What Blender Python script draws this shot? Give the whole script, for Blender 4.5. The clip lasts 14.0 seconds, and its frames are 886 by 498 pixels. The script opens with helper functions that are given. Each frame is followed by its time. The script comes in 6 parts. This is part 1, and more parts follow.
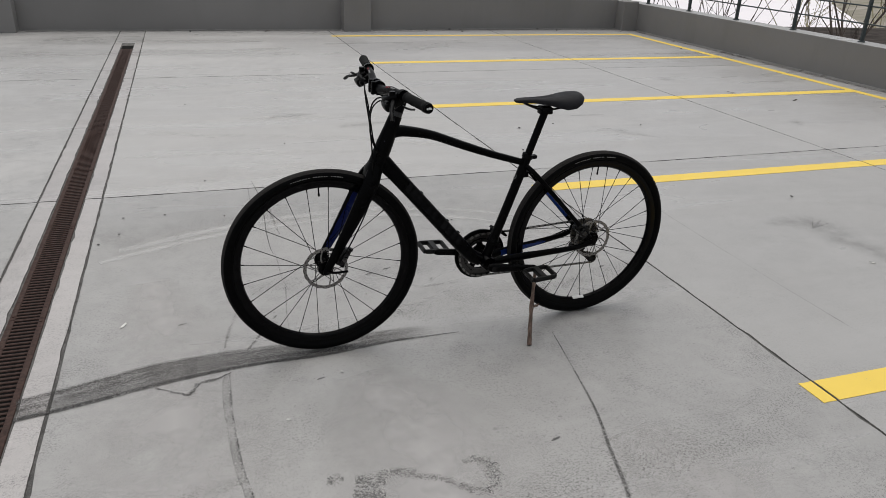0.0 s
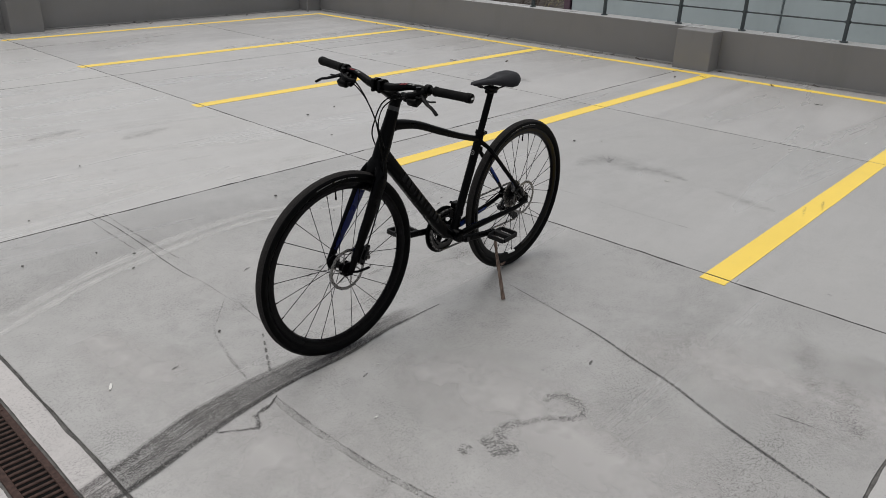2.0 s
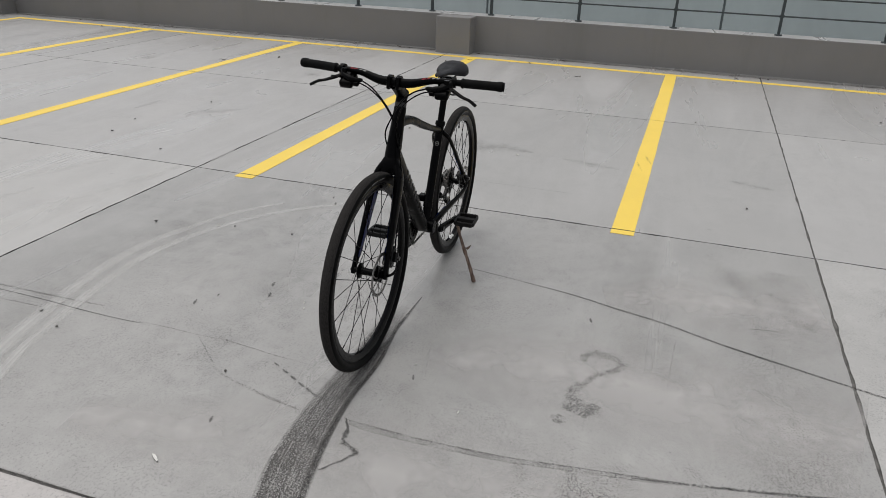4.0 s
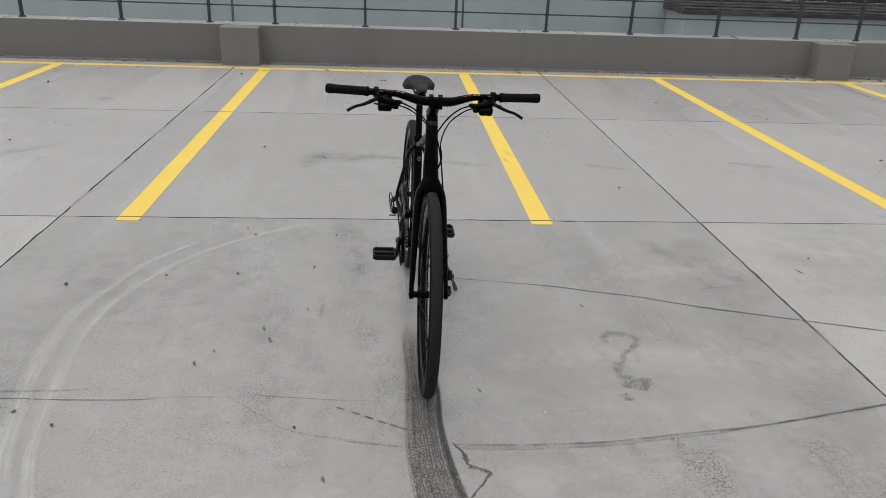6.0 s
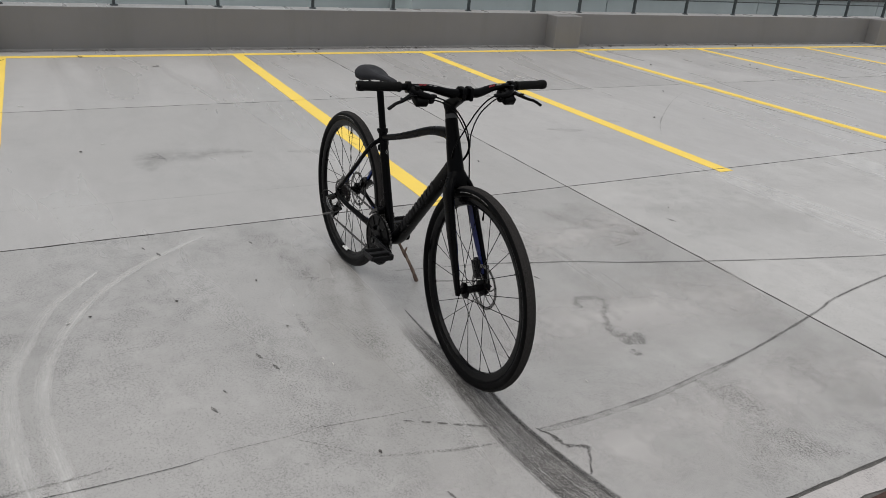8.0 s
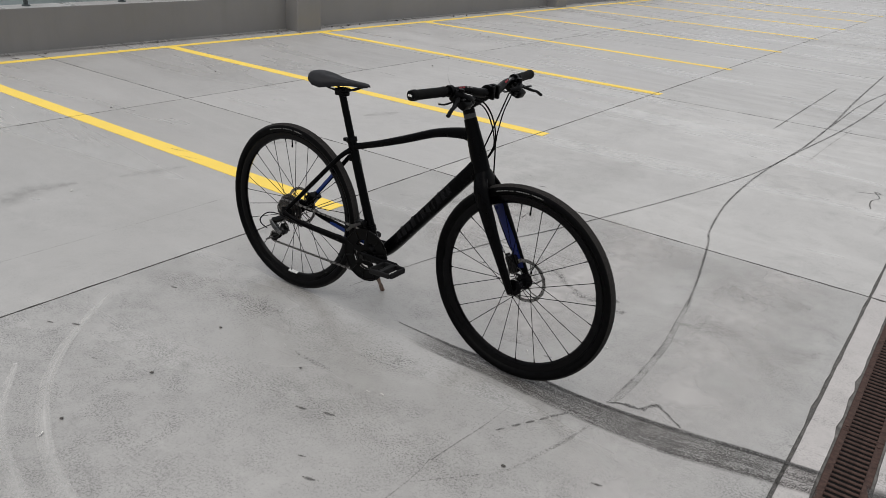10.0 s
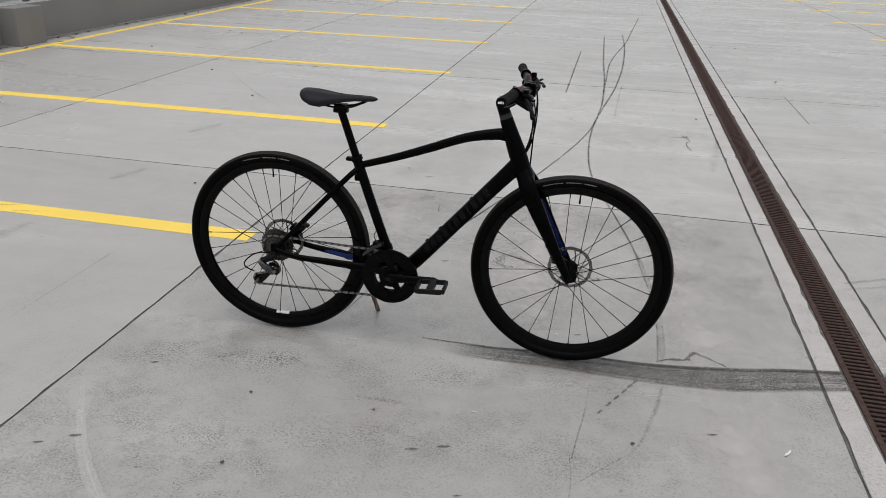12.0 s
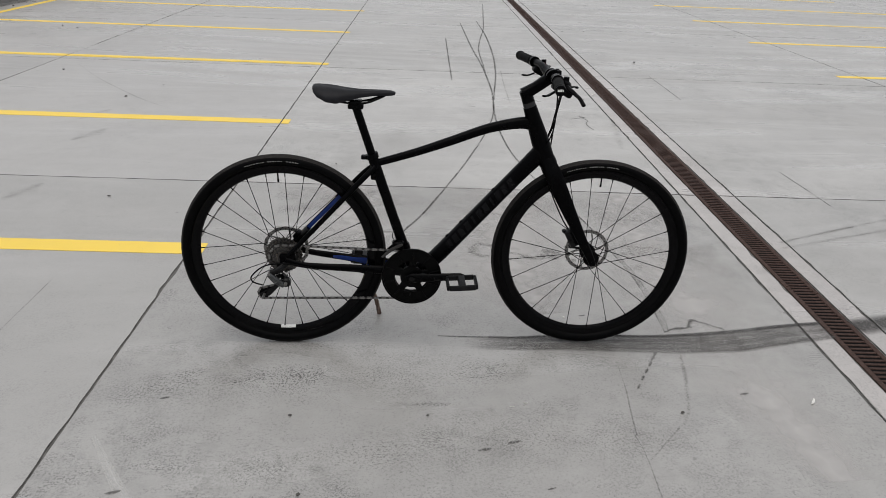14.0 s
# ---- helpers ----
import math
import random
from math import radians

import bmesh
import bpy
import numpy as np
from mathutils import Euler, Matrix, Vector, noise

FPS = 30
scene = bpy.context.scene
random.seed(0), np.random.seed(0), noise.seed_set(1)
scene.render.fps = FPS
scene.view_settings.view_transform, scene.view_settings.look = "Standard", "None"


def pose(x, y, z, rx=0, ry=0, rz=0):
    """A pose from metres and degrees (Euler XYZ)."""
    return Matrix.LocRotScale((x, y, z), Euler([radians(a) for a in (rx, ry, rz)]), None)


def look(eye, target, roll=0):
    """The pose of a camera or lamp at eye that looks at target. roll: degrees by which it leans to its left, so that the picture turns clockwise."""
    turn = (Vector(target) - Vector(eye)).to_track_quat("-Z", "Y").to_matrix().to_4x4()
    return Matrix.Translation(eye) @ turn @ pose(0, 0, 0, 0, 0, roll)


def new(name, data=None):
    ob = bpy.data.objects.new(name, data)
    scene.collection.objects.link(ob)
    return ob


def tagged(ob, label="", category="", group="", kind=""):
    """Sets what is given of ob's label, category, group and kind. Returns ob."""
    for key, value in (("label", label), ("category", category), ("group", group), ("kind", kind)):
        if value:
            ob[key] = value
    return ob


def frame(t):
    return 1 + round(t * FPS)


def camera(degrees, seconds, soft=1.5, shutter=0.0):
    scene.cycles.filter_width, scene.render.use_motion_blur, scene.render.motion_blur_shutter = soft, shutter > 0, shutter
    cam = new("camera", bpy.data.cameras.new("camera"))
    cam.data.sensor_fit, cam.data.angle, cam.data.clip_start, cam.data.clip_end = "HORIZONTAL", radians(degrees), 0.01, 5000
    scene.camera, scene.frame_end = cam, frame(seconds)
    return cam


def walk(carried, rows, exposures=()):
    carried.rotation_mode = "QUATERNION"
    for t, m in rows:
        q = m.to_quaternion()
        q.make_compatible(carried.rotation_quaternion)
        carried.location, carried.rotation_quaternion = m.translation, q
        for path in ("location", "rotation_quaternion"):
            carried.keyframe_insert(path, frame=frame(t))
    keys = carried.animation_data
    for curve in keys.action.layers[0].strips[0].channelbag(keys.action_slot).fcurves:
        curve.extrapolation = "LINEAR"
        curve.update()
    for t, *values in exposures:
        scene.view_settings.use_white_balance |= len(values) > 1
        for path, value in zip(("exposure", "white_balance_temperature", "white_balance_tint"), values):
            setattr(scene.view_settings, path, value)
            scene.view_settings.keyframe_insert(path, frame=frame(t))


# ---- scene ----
cam = camera(62.10, 14.0, soft=0.7)
PATH = [
    (0, (0.148, 0.049, 1.468), (0.756, 1.780, 0.673), 2.29),
    (0.5, (-0.147, 0.144, 1.481), (0.655, 1.792, 0.681), 2.44),
    (1, (-0.497, 0.231, 1.499), (0.524, 1.749, 0.691), 2.32),
    (1.5, (-0.754, 0.362, 1.500), (0.442, 1.744, 0.686), 1.89),
    (2, (-0.980, 0.545, 1.510), (0.364, 1.780, 0.693), 1.54),
    (2.5, (-1.187, 0.755, 1.490), (0.294, 1.820, 0.671), 1.25),
    (3, (-1.368, 0.977, 1.495), (0.226, 1.864, 0.675), 1.53),
    (3.2, (-1.415, 1.078, 1.482), (0.215, 1.897, 0.664), 1.72),
    (5.3, (-1.720, 2.198, 1.497), (0.111, 2.328, 0.703), 2.11),
    (5.5, (-1.718, 2.313, 1.500), (0.119, 2.365, 0.712), 2.24),
    (6, (-1.730, 2.589, 1.498), (0.104, 2.439, 0.715), 2.23),
    (6.5, (-1.723, 2.874, 1.512), (0.081, 2.528, 0.721), 2.41),
    (7, (-1.621, 3.128, 1.484), (0.134, 2.599, 0.684), 3.15),
    (7.5, (-1.479, 3.371, 1.489), (0.208, 2.660, 0.685), 4.07),
    (8, (-1.368, 3.650, 1.490), (0.227, 2.753, 0.684), 4.32),
    (8.5, (-1.227, 3.871, 1.486), (0.261, 2.804, 0.681), 4.33),
    (8.7, (-1.124, 3.959, 1.468), (0.310, 2.820, 0.665), 4.63),
    (10.8, (-0.157, 4.622, 1.475), (0.635, 2.974, 0.664), 2.73),
    (11, (-0.029, 4.650, 1.470), (0.684, 2.966, 0.661), 2.67),
    (11.5, (0.249, 4.771, 1.467), (0.782, 3.023, 0.657), 2.13),
    (12, (0.484, 4.838, 1.470), (0.868, 3.049, 0.661), 1.75),
    (12.5, (0.732, 4.835, 1.469), (0.988, 3.025, 0.658), 1.90),
    (13, (0.932, 4.836, 1.455), (1.052, 3.012, 0.644), 2.26),
    (13.5, (1.087, 4.847, 1.457), (1.085, 3.021, 0.641), 2.37),
    (14, (1.154, 4.840, 1.441), (1.086, 3.017, 0.621), 2.41),
]
EXPOSURES = [(0.0, 0.16), (1.0, 0.19), (2.0, 0.22), (5.5, 0.24), (8.5, 0.28), (11.0, 0.31), (12.5, 0.28), (14.0, 0.25)]
walk(cam, [(t, look(eye, target, roll)) for t, eye, target, roll in PATH], EXPOSURES)

# ---- light ----
world = bpy.data.worlds.new("world")
scene.world = world
world.use_nodes = True
wn, wl = world.node_tree.nodes, world.node_tree.links
wn.clear()
sky = wn.new("ShaderNodeTexSky")
sky.sky_type = "NISHITA"
sky.sun_disc = False
sky.sun_elevation, sky.sun_rotation = radians(74), radians(0)
sky.air_density, sky.dust_density = 1.0, 6.0
cloud = wn.new("ShaderNodeMix")
cloud.data_type = "RGBA"
cloud.inputs[0].default_value = 0.82
cloud.inputs[7].default_value = (7.4, 7.5, 7.7, 1)
bg = wn.new("ShaderNodeBackground")
bg.inputs[1].default_value = 0.08
wo = wn.new("ShaderNodeOutputWorld")
wl.new(sky.outputs[0], cloud.inputs[6])
wl.new(cloud.outputs[2], bg.inputs[0])
wl.new(bg.outputs[0], wo.inputs[0])
sun_data = bpy.data.lights.new("sun", "SUN")
sun_data.energy, sun_data.angle, sun_data.color = 1.35, radians(62), (1.0, 0.975, 0.94)
sun = new("sun", sun_data)
sun.matrix_world = look((1.0, 6.0, 14), (1, 2, 0))
scene.view_settings.exposure = 0.25


# ---- materials ----
class Nodes:
    """A small helper round a node tree."""

    def __init__(self, name):
        self.mat = bpy.data.materials.new(name)
        self.mat.use_nodes = True
        self.t = self.mat.node_tree
        self.bsdf = self.t.nodes["Principled BSDF"]
        self.out = self.t.nodes["Material Output"]

    def node(self, kind, **values):
        n = self.t.nodes.new(kind)
        for k, v in values.items():
            n.inputs[k.replace("_", " ")].default_value = v
        return n

    def link(self, a, b):
        self.t.links.new(a, b)

    def place(self, scale=(1, 1, 1), space="world"):
        if space == "world":
            src = self.t.nodes.new("ShaderNodeNewGeometry").outputs["Position"]
        else:
            src = self.t.nodes.new("ShaderNodeTexCoord").outputs[{"object": "Object", "uv": "UV"}[space]]
        m = self.t.nodes.new("ShaderNodeMapping")
        m.inputs["Scale"].default_value = scale
        self.link(src, m.inputs["Vector"])
        return m.outputs["Vector"]

    def noise(self, scale, detail=4.0, rough=0.55, at=None, distortion=0.0):
        n = self.node("ShaderNodeTexNoise", Scale=scale, Detail=detail, Roughness=rough, Distortion=distortion)
        if at is not None:
            self.link(at, n.inputs["Vector"])
        return n.outputs["Fac"]

    def ramp(self, fac, *stops):
        r = self.t.nodes.new("ShaderNodeValToRGB")
        e = r.color_ramp.elements
        while len(e) < len(stops):
            e.new(0.5)
        for el, (p, c) in zip(e, stops):
            el.position = p
            el.color = (c, c, c, 1) if isinstance(c, (int, float)) else (*c, 1)
        self.link(fac, r.inputs[0])
        return r.outputs[0]

    def mix(self, fac, a, b, mode="MIX"):
        m = self.t.nodes.new("ShaderNodeMix")
        m.data_type, m.blend_type = "RGBA", mode
        for v, i in ((fac, 0), (a, 6), (b, 7)):
            if isinstance(v, (int, float)):
                m.inputs[i].default_value = v if i == 0 else (v, v, v, 1)
            elif isinstance(v, tuple):
                m.inputs[i].default_value = (*v, 1)
            else:
                self.link(v, m.inputs[i])
        return m.outputs[2]

    def maths(self, op, a, b=0.0):
        m = self.t.nodes.new("ShaderNodeMath")
        m.operation = op
        for v, i in ((a, 0), (b, 1)):
            if isinstance(v, (int, float)):
                m.inputs[i].default_value = v
            else:
                self.link(v, m.inputs[i])
        return m.outputs[0]

    def bump(self, height, strength=0.3, distance=0.002):
        b = self.node("ShaderNodeBump", Strength=strength, Distance=distance)
        self.link(height, b.inputs["Height"])
        self.link(b.outputs[0], self.bsdf.inputs["Normal"])

    def set(self, **values):
        for k, v in values.items():
            k = k.replace("_", " ")
            if isinstance(v, tuple) and len(v) == 3:
                v = (*v, 1)
            if hasattr(v, "is_linked"):
                self.link(v, self.bsdf.inputs[k])
            else:
                self.bsdf.inputs[k].default_value = v
        return self

    def cut(self, alpha):
        """Lets the ground show through where alpha is low."""
        self.link(alpha, self.bsdf.inputs["Alpha"])
        return self


def concrete(name, tone, contrast=1.0, gloss=0.37, trowel=0.5):
    n = Nodes(name)
    at = n.place()
    c = contrast

    def shade(k):
        return tuple(min(1.0, v * k) for v in tone)

    cloud_f = n.noise(0.38, 6, 0.62, at, 0.9)
    mid = n.noise(2.1, 7, 0.66, at, 0.5)
    small = n.noise(14, 6, 0.72, at, 0.3)
    fine = n.noise(105, 4, 0.78, at)
    pits = n.noise(140, 3, 0.72, at)
    sweep_f = n.noise(1.0, 4, 0.55, n.place((0.28, 1.6, 1)), 1.4)
    broom = n.noise(1.0, 4, 0.7, n.place((150, 5, 1)), 0.4)
    base = n.ramp(cloud_f, (0.32, shade(1 - 0.13 * c)), (0.5, shade(1.0)), (0.68, shade(1 + 0.13 * c)))
    base = n.mix(n.ramp(mid, (0.42, 0.0), (0.66, 0.6 * c)), base, shade(0.86))
    blotch = n.noise(6.5, 6, 0.7, at, 0.6)
    base = n.mix(n.ramp(blotch, (0.46, 0.0), (0.68, 0.55 * c)), base, shade(0.84))
    base = n.mix(n.ramp(sweep_f, (0.50, 0.0), (0.68, trowel)), base, shade(1.24))
    worn = n.ramp(n.noise(0.9, 6, 0.7, at, 1.2), (0.45, 0.03), (0.59, 1.0))
    base = n.mix(n.maths("MULTIPLY", n.ramp(small, (0.50, 0.0), (0.68, 0.6 * c)), n.maths("ADD", worn, 0.35)), base, shade(0.76))
    base = n.mix(n.ramp(small, (0.28, 0.35 * c), (0.46, 0.0)), base, shade(1.16))
    base = n.mix(n.ramp(broom, (0.55, 0.0), (0.72, 0.14 * c)), base, shade(0.78))
    # Where the skin is worn off, dark grit shows in clusters.
    clump = n.ramp(n.noise(9, 4, 0.65, at, 0.5), (0.42, 0.10), (0.60, 1.0))
    grit = n.ramp(pits, (0.42, 1.0), (0.50, 0.0))
    base = n.mix(n.maths("MULTIPLY", n.maths("MULTIPLY", worn, clump), n.maths("MULTIPLY", grit, 0.95 * c)), base, shade(0.40))
    pale = n.ramp(fine, (0.60, 0.0), (0.72, 1.0))
    base = n.mix(n.maths("MULTIPLY", n.maths("MULTIPLY", worn, pale), 0.65 * c), base, shade(1.45))
    field = n.ramp(n.noise(3.4, 5, 0.7, at, 0.8), (0.42, 0.18), (0.60, 1.0))
    base = n.mix(n.maths("MULTIPLY", n.ramp(fine, (0.37, 0.9 * c), (0.48, 0.0)), field), base, shade(0.50))
    spots = n.ramp(n.noise(21, 2, 0.5, at), (0.74, 0.0), (0.78, 0.6))
    base = n.mix(spots, base, shade(0.42))
    specks = n.ramp(n.noise(115, 2, 0.55, at, 0.4), (0.64, 0.0), (0.69, 0.85 * c))
    base = n.mix(n.maths("MULTIPLY", specks, clump), base, shade(0.38))
    info = n.t.nodes.new("ShaderNodeObjectInfo")
    base = n.mix(0.6, base, n.ramp(info.outputs["Random"], (0.0, 0.45), (1.0, 0.53)), "OVERLAY")
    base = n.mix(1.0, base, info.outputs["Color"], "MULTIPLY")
    n.set(Base_Color=base, Roughness=n.ramp(sweep_f, (0.35, gloss + 0.08), (0.65, gloss - 0.14)), Specular_IOR_Level=1.0)
    n.bump(n.maths("ADD", n.maths("MULTIPLY", fine, 0.6), n.maths("MULTIPLY", pits, 0.6)), 0.4, 0.002)
    return n.mat


def paint(name, tone, worn_to, wear=0.5, rough=0.55, scale=1.0):
    n = Nodes(name)
    at = n.place()
    w = n.ramp(n.noise(34 * scale, 6, 0.75, at), (wear, 0.0), (wear + 0.10, 1.0))
    dust = n.noise(3.2 * scale, 5, 0.6, at)
    base = n.mix(n.ramp(dust, (0.35, 0.0), (0.7, 0.35)), tone, tuple(v * 0.8 for v in tone))
    n.set(Base_Color=n.mix(w, base, worn_to), Roughness=rough)
    n.bump(n.noise(130, 2, 0.6, at), 0.25, 0.001)
    return n.mat


def plain(name, tone, rough=0.5, metal=0.0, vary=0.12, scale=30.0, bump=0.0, coat=0.0, spec=0.5):
    n = Nodes(name)
    at = n.place((1, 1, 1), "object")
    f = n.noise(scale, 5, 0.6, at)
    base = n.ramp(f, (0.3, tuple(v * (1 - vary) for v in tone)), (0.7, tuple(min(1, v * (1 + vary)) for v in tone)))
    n.set(Base_Color=base, Roughness=n.ramp(n.noise(scale * 0.4, 3, 0.5, at), (0.3, max(0.02, rough - 0.06)), (0.7, min(1, rough + 0.08))), Metallic=metal, Coat_Weight=coat, Specular_IOR_Level=spec)
    if bump:
        n.bump(n.noise(scale * 6, 3, 0.6, at), bump, 0.001)
    return n.mat


def wall_paint():
    n = Nodes("grey_wall_paint")
    at = n.place()
    big = n.noise(0.7, 4, 0.6, at)
    drip = n.noise(2.2, 5, 0.65, n.place((1, 1, 0.16)))
    tone = (0.176, 0.172, 0.168)
    base = n.ramp(big, (0.3, tuple(v * 0.92 for v in tone)), (0.7, tuple(v * 1.08 for v in tone)))
    base = n.mix(n.ramp(drip, (0.52, 0.0), (0.75, 0.4)), base, (0.125, 0.125, 0.116))
    n.set(Base_Color=base, Roughness=0.62)
    n.bump(n.noise(70, 4, 0.6, at), 0.25, 0.002)
    return n.mat


def mark(name, tone, low, high, scale=160.0, soft_edge=0.25, strength=1.0, rough=0.8, stretch=(1, 1, 1), patchy=0.5):
    """A mark left on the ground: grains of it, thinner towards its edges and patchy along its way."""
    n = Nodes(name)
    grain = n.noise(scale, 3, 0.7, n.place(stretch, "uv" if stretch != (1, 1, 1) else "world"))
    patch = n.noise(5.0, 3, 0.6, n.place())
    uv = n.t.nodes.new("ShaderNodeSeparateXYZ")
    n.link(n.t.nodes.new("ShaderNodeTexCoord").outputs["UV"], uv.inputs[0])
    across = n.maths("MULTIPLY", n.maths("ABSOLUTE", n.maths("SUBTRACT", uv.outputs[1], 0.5)), 2.0)
    edge = n.ramp(across, (max(0.0, 1 - soft_edge * 2), 1.0), (1.0, 0.0))
    a = n.ramp(n.maths("ADD", grain, n.maths("MULTIPLY", n.maths("SUBTRACT", patch, 0.5), patchy)), (low, 0.0), (high, 1.0))
    n.set(Base_Color=tone, Roughness=rough)
    n.cut(n.maths("MULTIPLY", n.maths("MULTIPLY", a, edge), strength))
    return n.mat


M_SLAB = concrete("concrete_slab", (0.388, 0.380, 0.367))
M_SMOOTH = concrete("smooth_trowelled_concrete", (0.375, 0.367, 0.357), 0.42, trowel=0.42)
M_BORDER = concrete("drain_border_concrete", (0.412, 0.390, 0.378), 0.9, trowel=0.35)
M_JOINT = plain("joint_filler", (0.10, 0.096, 0.091), 0.9, 0, 0.5, 25)
M_YELLOW = paint("yellow_line_paint", (0.83, 0.595, 0.092), (0.42, 0.38, 0.28), 0.635)
M_WALL = wall_paint()
M_COVE = concrete("shaded_cove_mortar", (0.20, 0.196, 0.19), 1.0)
M_SKYTOP = concrete("sky_pale_wall_top", (0.34, 0.335, 0.325), 0.6)
M_RAIL = plain("rail_paint", (0.030, 0.040, 0.042), 0.5, 0.0)
M_GRATE = plain("rusty_cast_iron", (0.050, 0.030, 0.025), 0.8, 0.0, 0.45, 60, 0.3, spec=0.2)
M_HOLEDARK = plain("hole_shade", (0.004, 0.0037, 0.0035), 0.9, spec=0.1)
M_FRAME = plain("matt_black_paint", (0.0003, 0.0003, 0.0006), 0.29, 0.0, 0.1, 40, spec=0.055)
M_GLOSSBLACK = plain("gloss_black_decal", (0.0036, 0.0036, 0.0044), 0.26, spec=0.11)
M_BLUE = plain("blue_paint", (0.003, 0.021, 0.13), 0.30, 0.0, 0.1, 40, spec=0.3)
M_PEDAL = plain("grey_black_plastic", (0.0032, 0.0032, 0.0036), 0.5, 0.0, 0.25, 90, 0.2, spec=0.2)
M_SPACER = plain("dark_grey_spacer", (0.020, 0.020, 0.021), 0.35, 0.0, 0.1, 60, spec=0.3)
M_NAVY = plain("navy_paint", (0.0035, 0.009, 0.070), 0.30, 0.0, 0.1, 40, spec=0.25)
M_GLOSS = plain("glossy_black_alloy", (0.0012, 0.0012, 0.0014), 0.16, 0.0, 0.1, 60, spec=0.2)
M_ALLOY = plain("black_anodised_alloy", (0.0010, 0.0010, 0.0013), 0.26, 0.0, 0.15, 60, spec=0.06)
M_RUBBER = plain("grip_rubber", (0.003, 0.003, 0.003), 0.7, 0.0, 0.2, 80, 0.2, spec=0.10)
M_STEEL = plain("brushed_steel", (0.20, 0.195, 0.19), 0.35, 0.9, 0.3, 90)
M_DARKSTEEL = plain("dark_steel", (0.055, 0.053, 0.052), 0.32, 0.8, 0.4, 120)
M_SPROCKET = plain("bright_sprocket_steel", (0.11, 0.102, 0.094), 0.3, 0.9, 0.45, 140)
M_SADDLE = plain("saddle_cover", (0.0105, 0.0105, 0.0125), 0.5, 0.0, 0.15, 60, 0.12, spec=0.12)
M_PLASTIC = plain("black_plastic", (0.0010, 0.0010, 0.0011), 0.32, spec=0.07)
M_WHITE = plain("white_print", (0.62, 0.62, 0.60), 0.5)
M_GREYPRINT = plain("grey_print", (0.17, 0.17, 0.165), 0.5)
M_REDPRINT = plain("red_print", (0.16, 0.008, 0.014), 0.5, spec=0.2)
M_TYREPRINT = plain("tyre_print", (0.17, 0.17, 0.165), 0.6)
M_GREYALLOY = plain("grey_alloy", (0.075, 0.078, 0.080), 0.24, 0.85, 0.35, 80)


def tyre_rubber():
    n = Nodes("tyre_rubber")
    at = n.place((1, 1, 1), "object")
    n.set(Base_Color=n.ramp(n.noise(45, 4, 0.6, at), (0.3, (0.0008, 0.0008, 0.0010)), (0.7, (0.0022, 0.0022, 0.0024))), Roughness=0.40, Specular_IOR_Level=0.045)
    n.bump(n.noise(260, 2, 0.5, at), 0.3, 0.001)
    return n.mat


M_TYRE = tyre_rubber()
M_RIM = plain("satin_black_rim", (0.0007, 0.0007, 0.0010), 0.20, 0.0, 0.1, 60, spec=0.10)
M_TREAD = plain("dusty_tread_rubber", (0.022, 0.0205, 0.0198), 0.85, 0.0, 0.55, 260, 0.5, spec=0.10)


def bark():
    n = Nodes("dry_bark")
    at = n.place((60, 60, 9), "object")
    f = n.noise(1.0, 6, 0.7, at, 0.6)
    n.set(Base_Color=n.ramp(f, (0.32, (0.030, 0.020, 0.015)), (0.52, (0.115, 0.076, 0.058)), (0.70, (0.24, 0.18, 0.14))), Roughness=0.85)
    n.bump(f, 0.7, 0.004)
    return n.mat


M_BARK = bark()
M_TWIG = plain("bare_twig_bark", (0.055, 0.042, 0.034), 0.85, 0, 0.35, 8)
M_LEAF = plain("dry_leaf", (0.050, 0.038, 0.028), 0.8, 0, 0.4, 60)
M_PAPER = plain("paper_scrap", (0.68, 0.67, 0.64), 0.7)
M_STONE = plain("small_stone", (0.075, 0.07, 0.065), 0.85, 0, 0.3, 90)


# ---- mesh helpers ----
def obj(name, bm, material, parent=None, label="", smooth=False):
    me = bpy.data.meshes.new(name)
    bmesh.ops.recalc_face_normals(bm, faces=bm.faces)
    bm.to_mesh(me)
    bm.free()
    if material:
        me.materials.append(material)
    if smooth:
        for p in me.polygons:
            p.use_smooth = True
        me.set_sharp_from_angle(angle=radians(38))
    ob = new(name, me)
    if parent is not None:
        ob.parent = parent
    if label:
        tagged(ob, label)
    return ob


def part(name, bm, material, parent, label="", smooth=True):
    return obj(name, bm, material, parent, label, smooth)


def box(bm, lo, hi, bevel=0.0, turn=None, segs=1):
    r = bmesh.ops.create_cube(bm, size=1.0)
    vs = r["verts"]
    for v in vs:
        v.co = Vector(tuple(lo[i] + (v.co[i] + 0.5) * (hi[i] - lo[i]) for i in range(3)))
    if bevel:
        es = list({e for v in vs for e in v.link_edges})
        r = bmesh.ops.bevel(bm, geom=es, offset=bevel, segments=segs, affect="EDGES", profile=0.5)
        vs = list({v for f in r["faces"] for v in f.verts} | {v for v in vs if v.is_valid})
    if turn is not None:
        bmesh.ops.transform(bm, matrix=turn, verts=vs)
    return bm


def smooth_line(points, steps=6):
    """Catmull-Rom through the points, of any dimension."""
    p = [Vector(q) for q in points]
    if len(p) < 3:
        return p
    p = [p[0] * 2 - p[1]] + p + [p[-1] * 2 - p[-2]]
    out = []
    for i in range(1, len(p) - 2):
        a, b, c, d = p[i - 1:i + 3]
        for k in range(steps):
            t = k / steps
            out.append(0.5 * (2 * b + (c - a) * t + (2 * a - 5 * b + 4 * c - d) * t * t + (3 * b - a - 3 * c + d) * t ** 3))
    return out + [p[-2]]


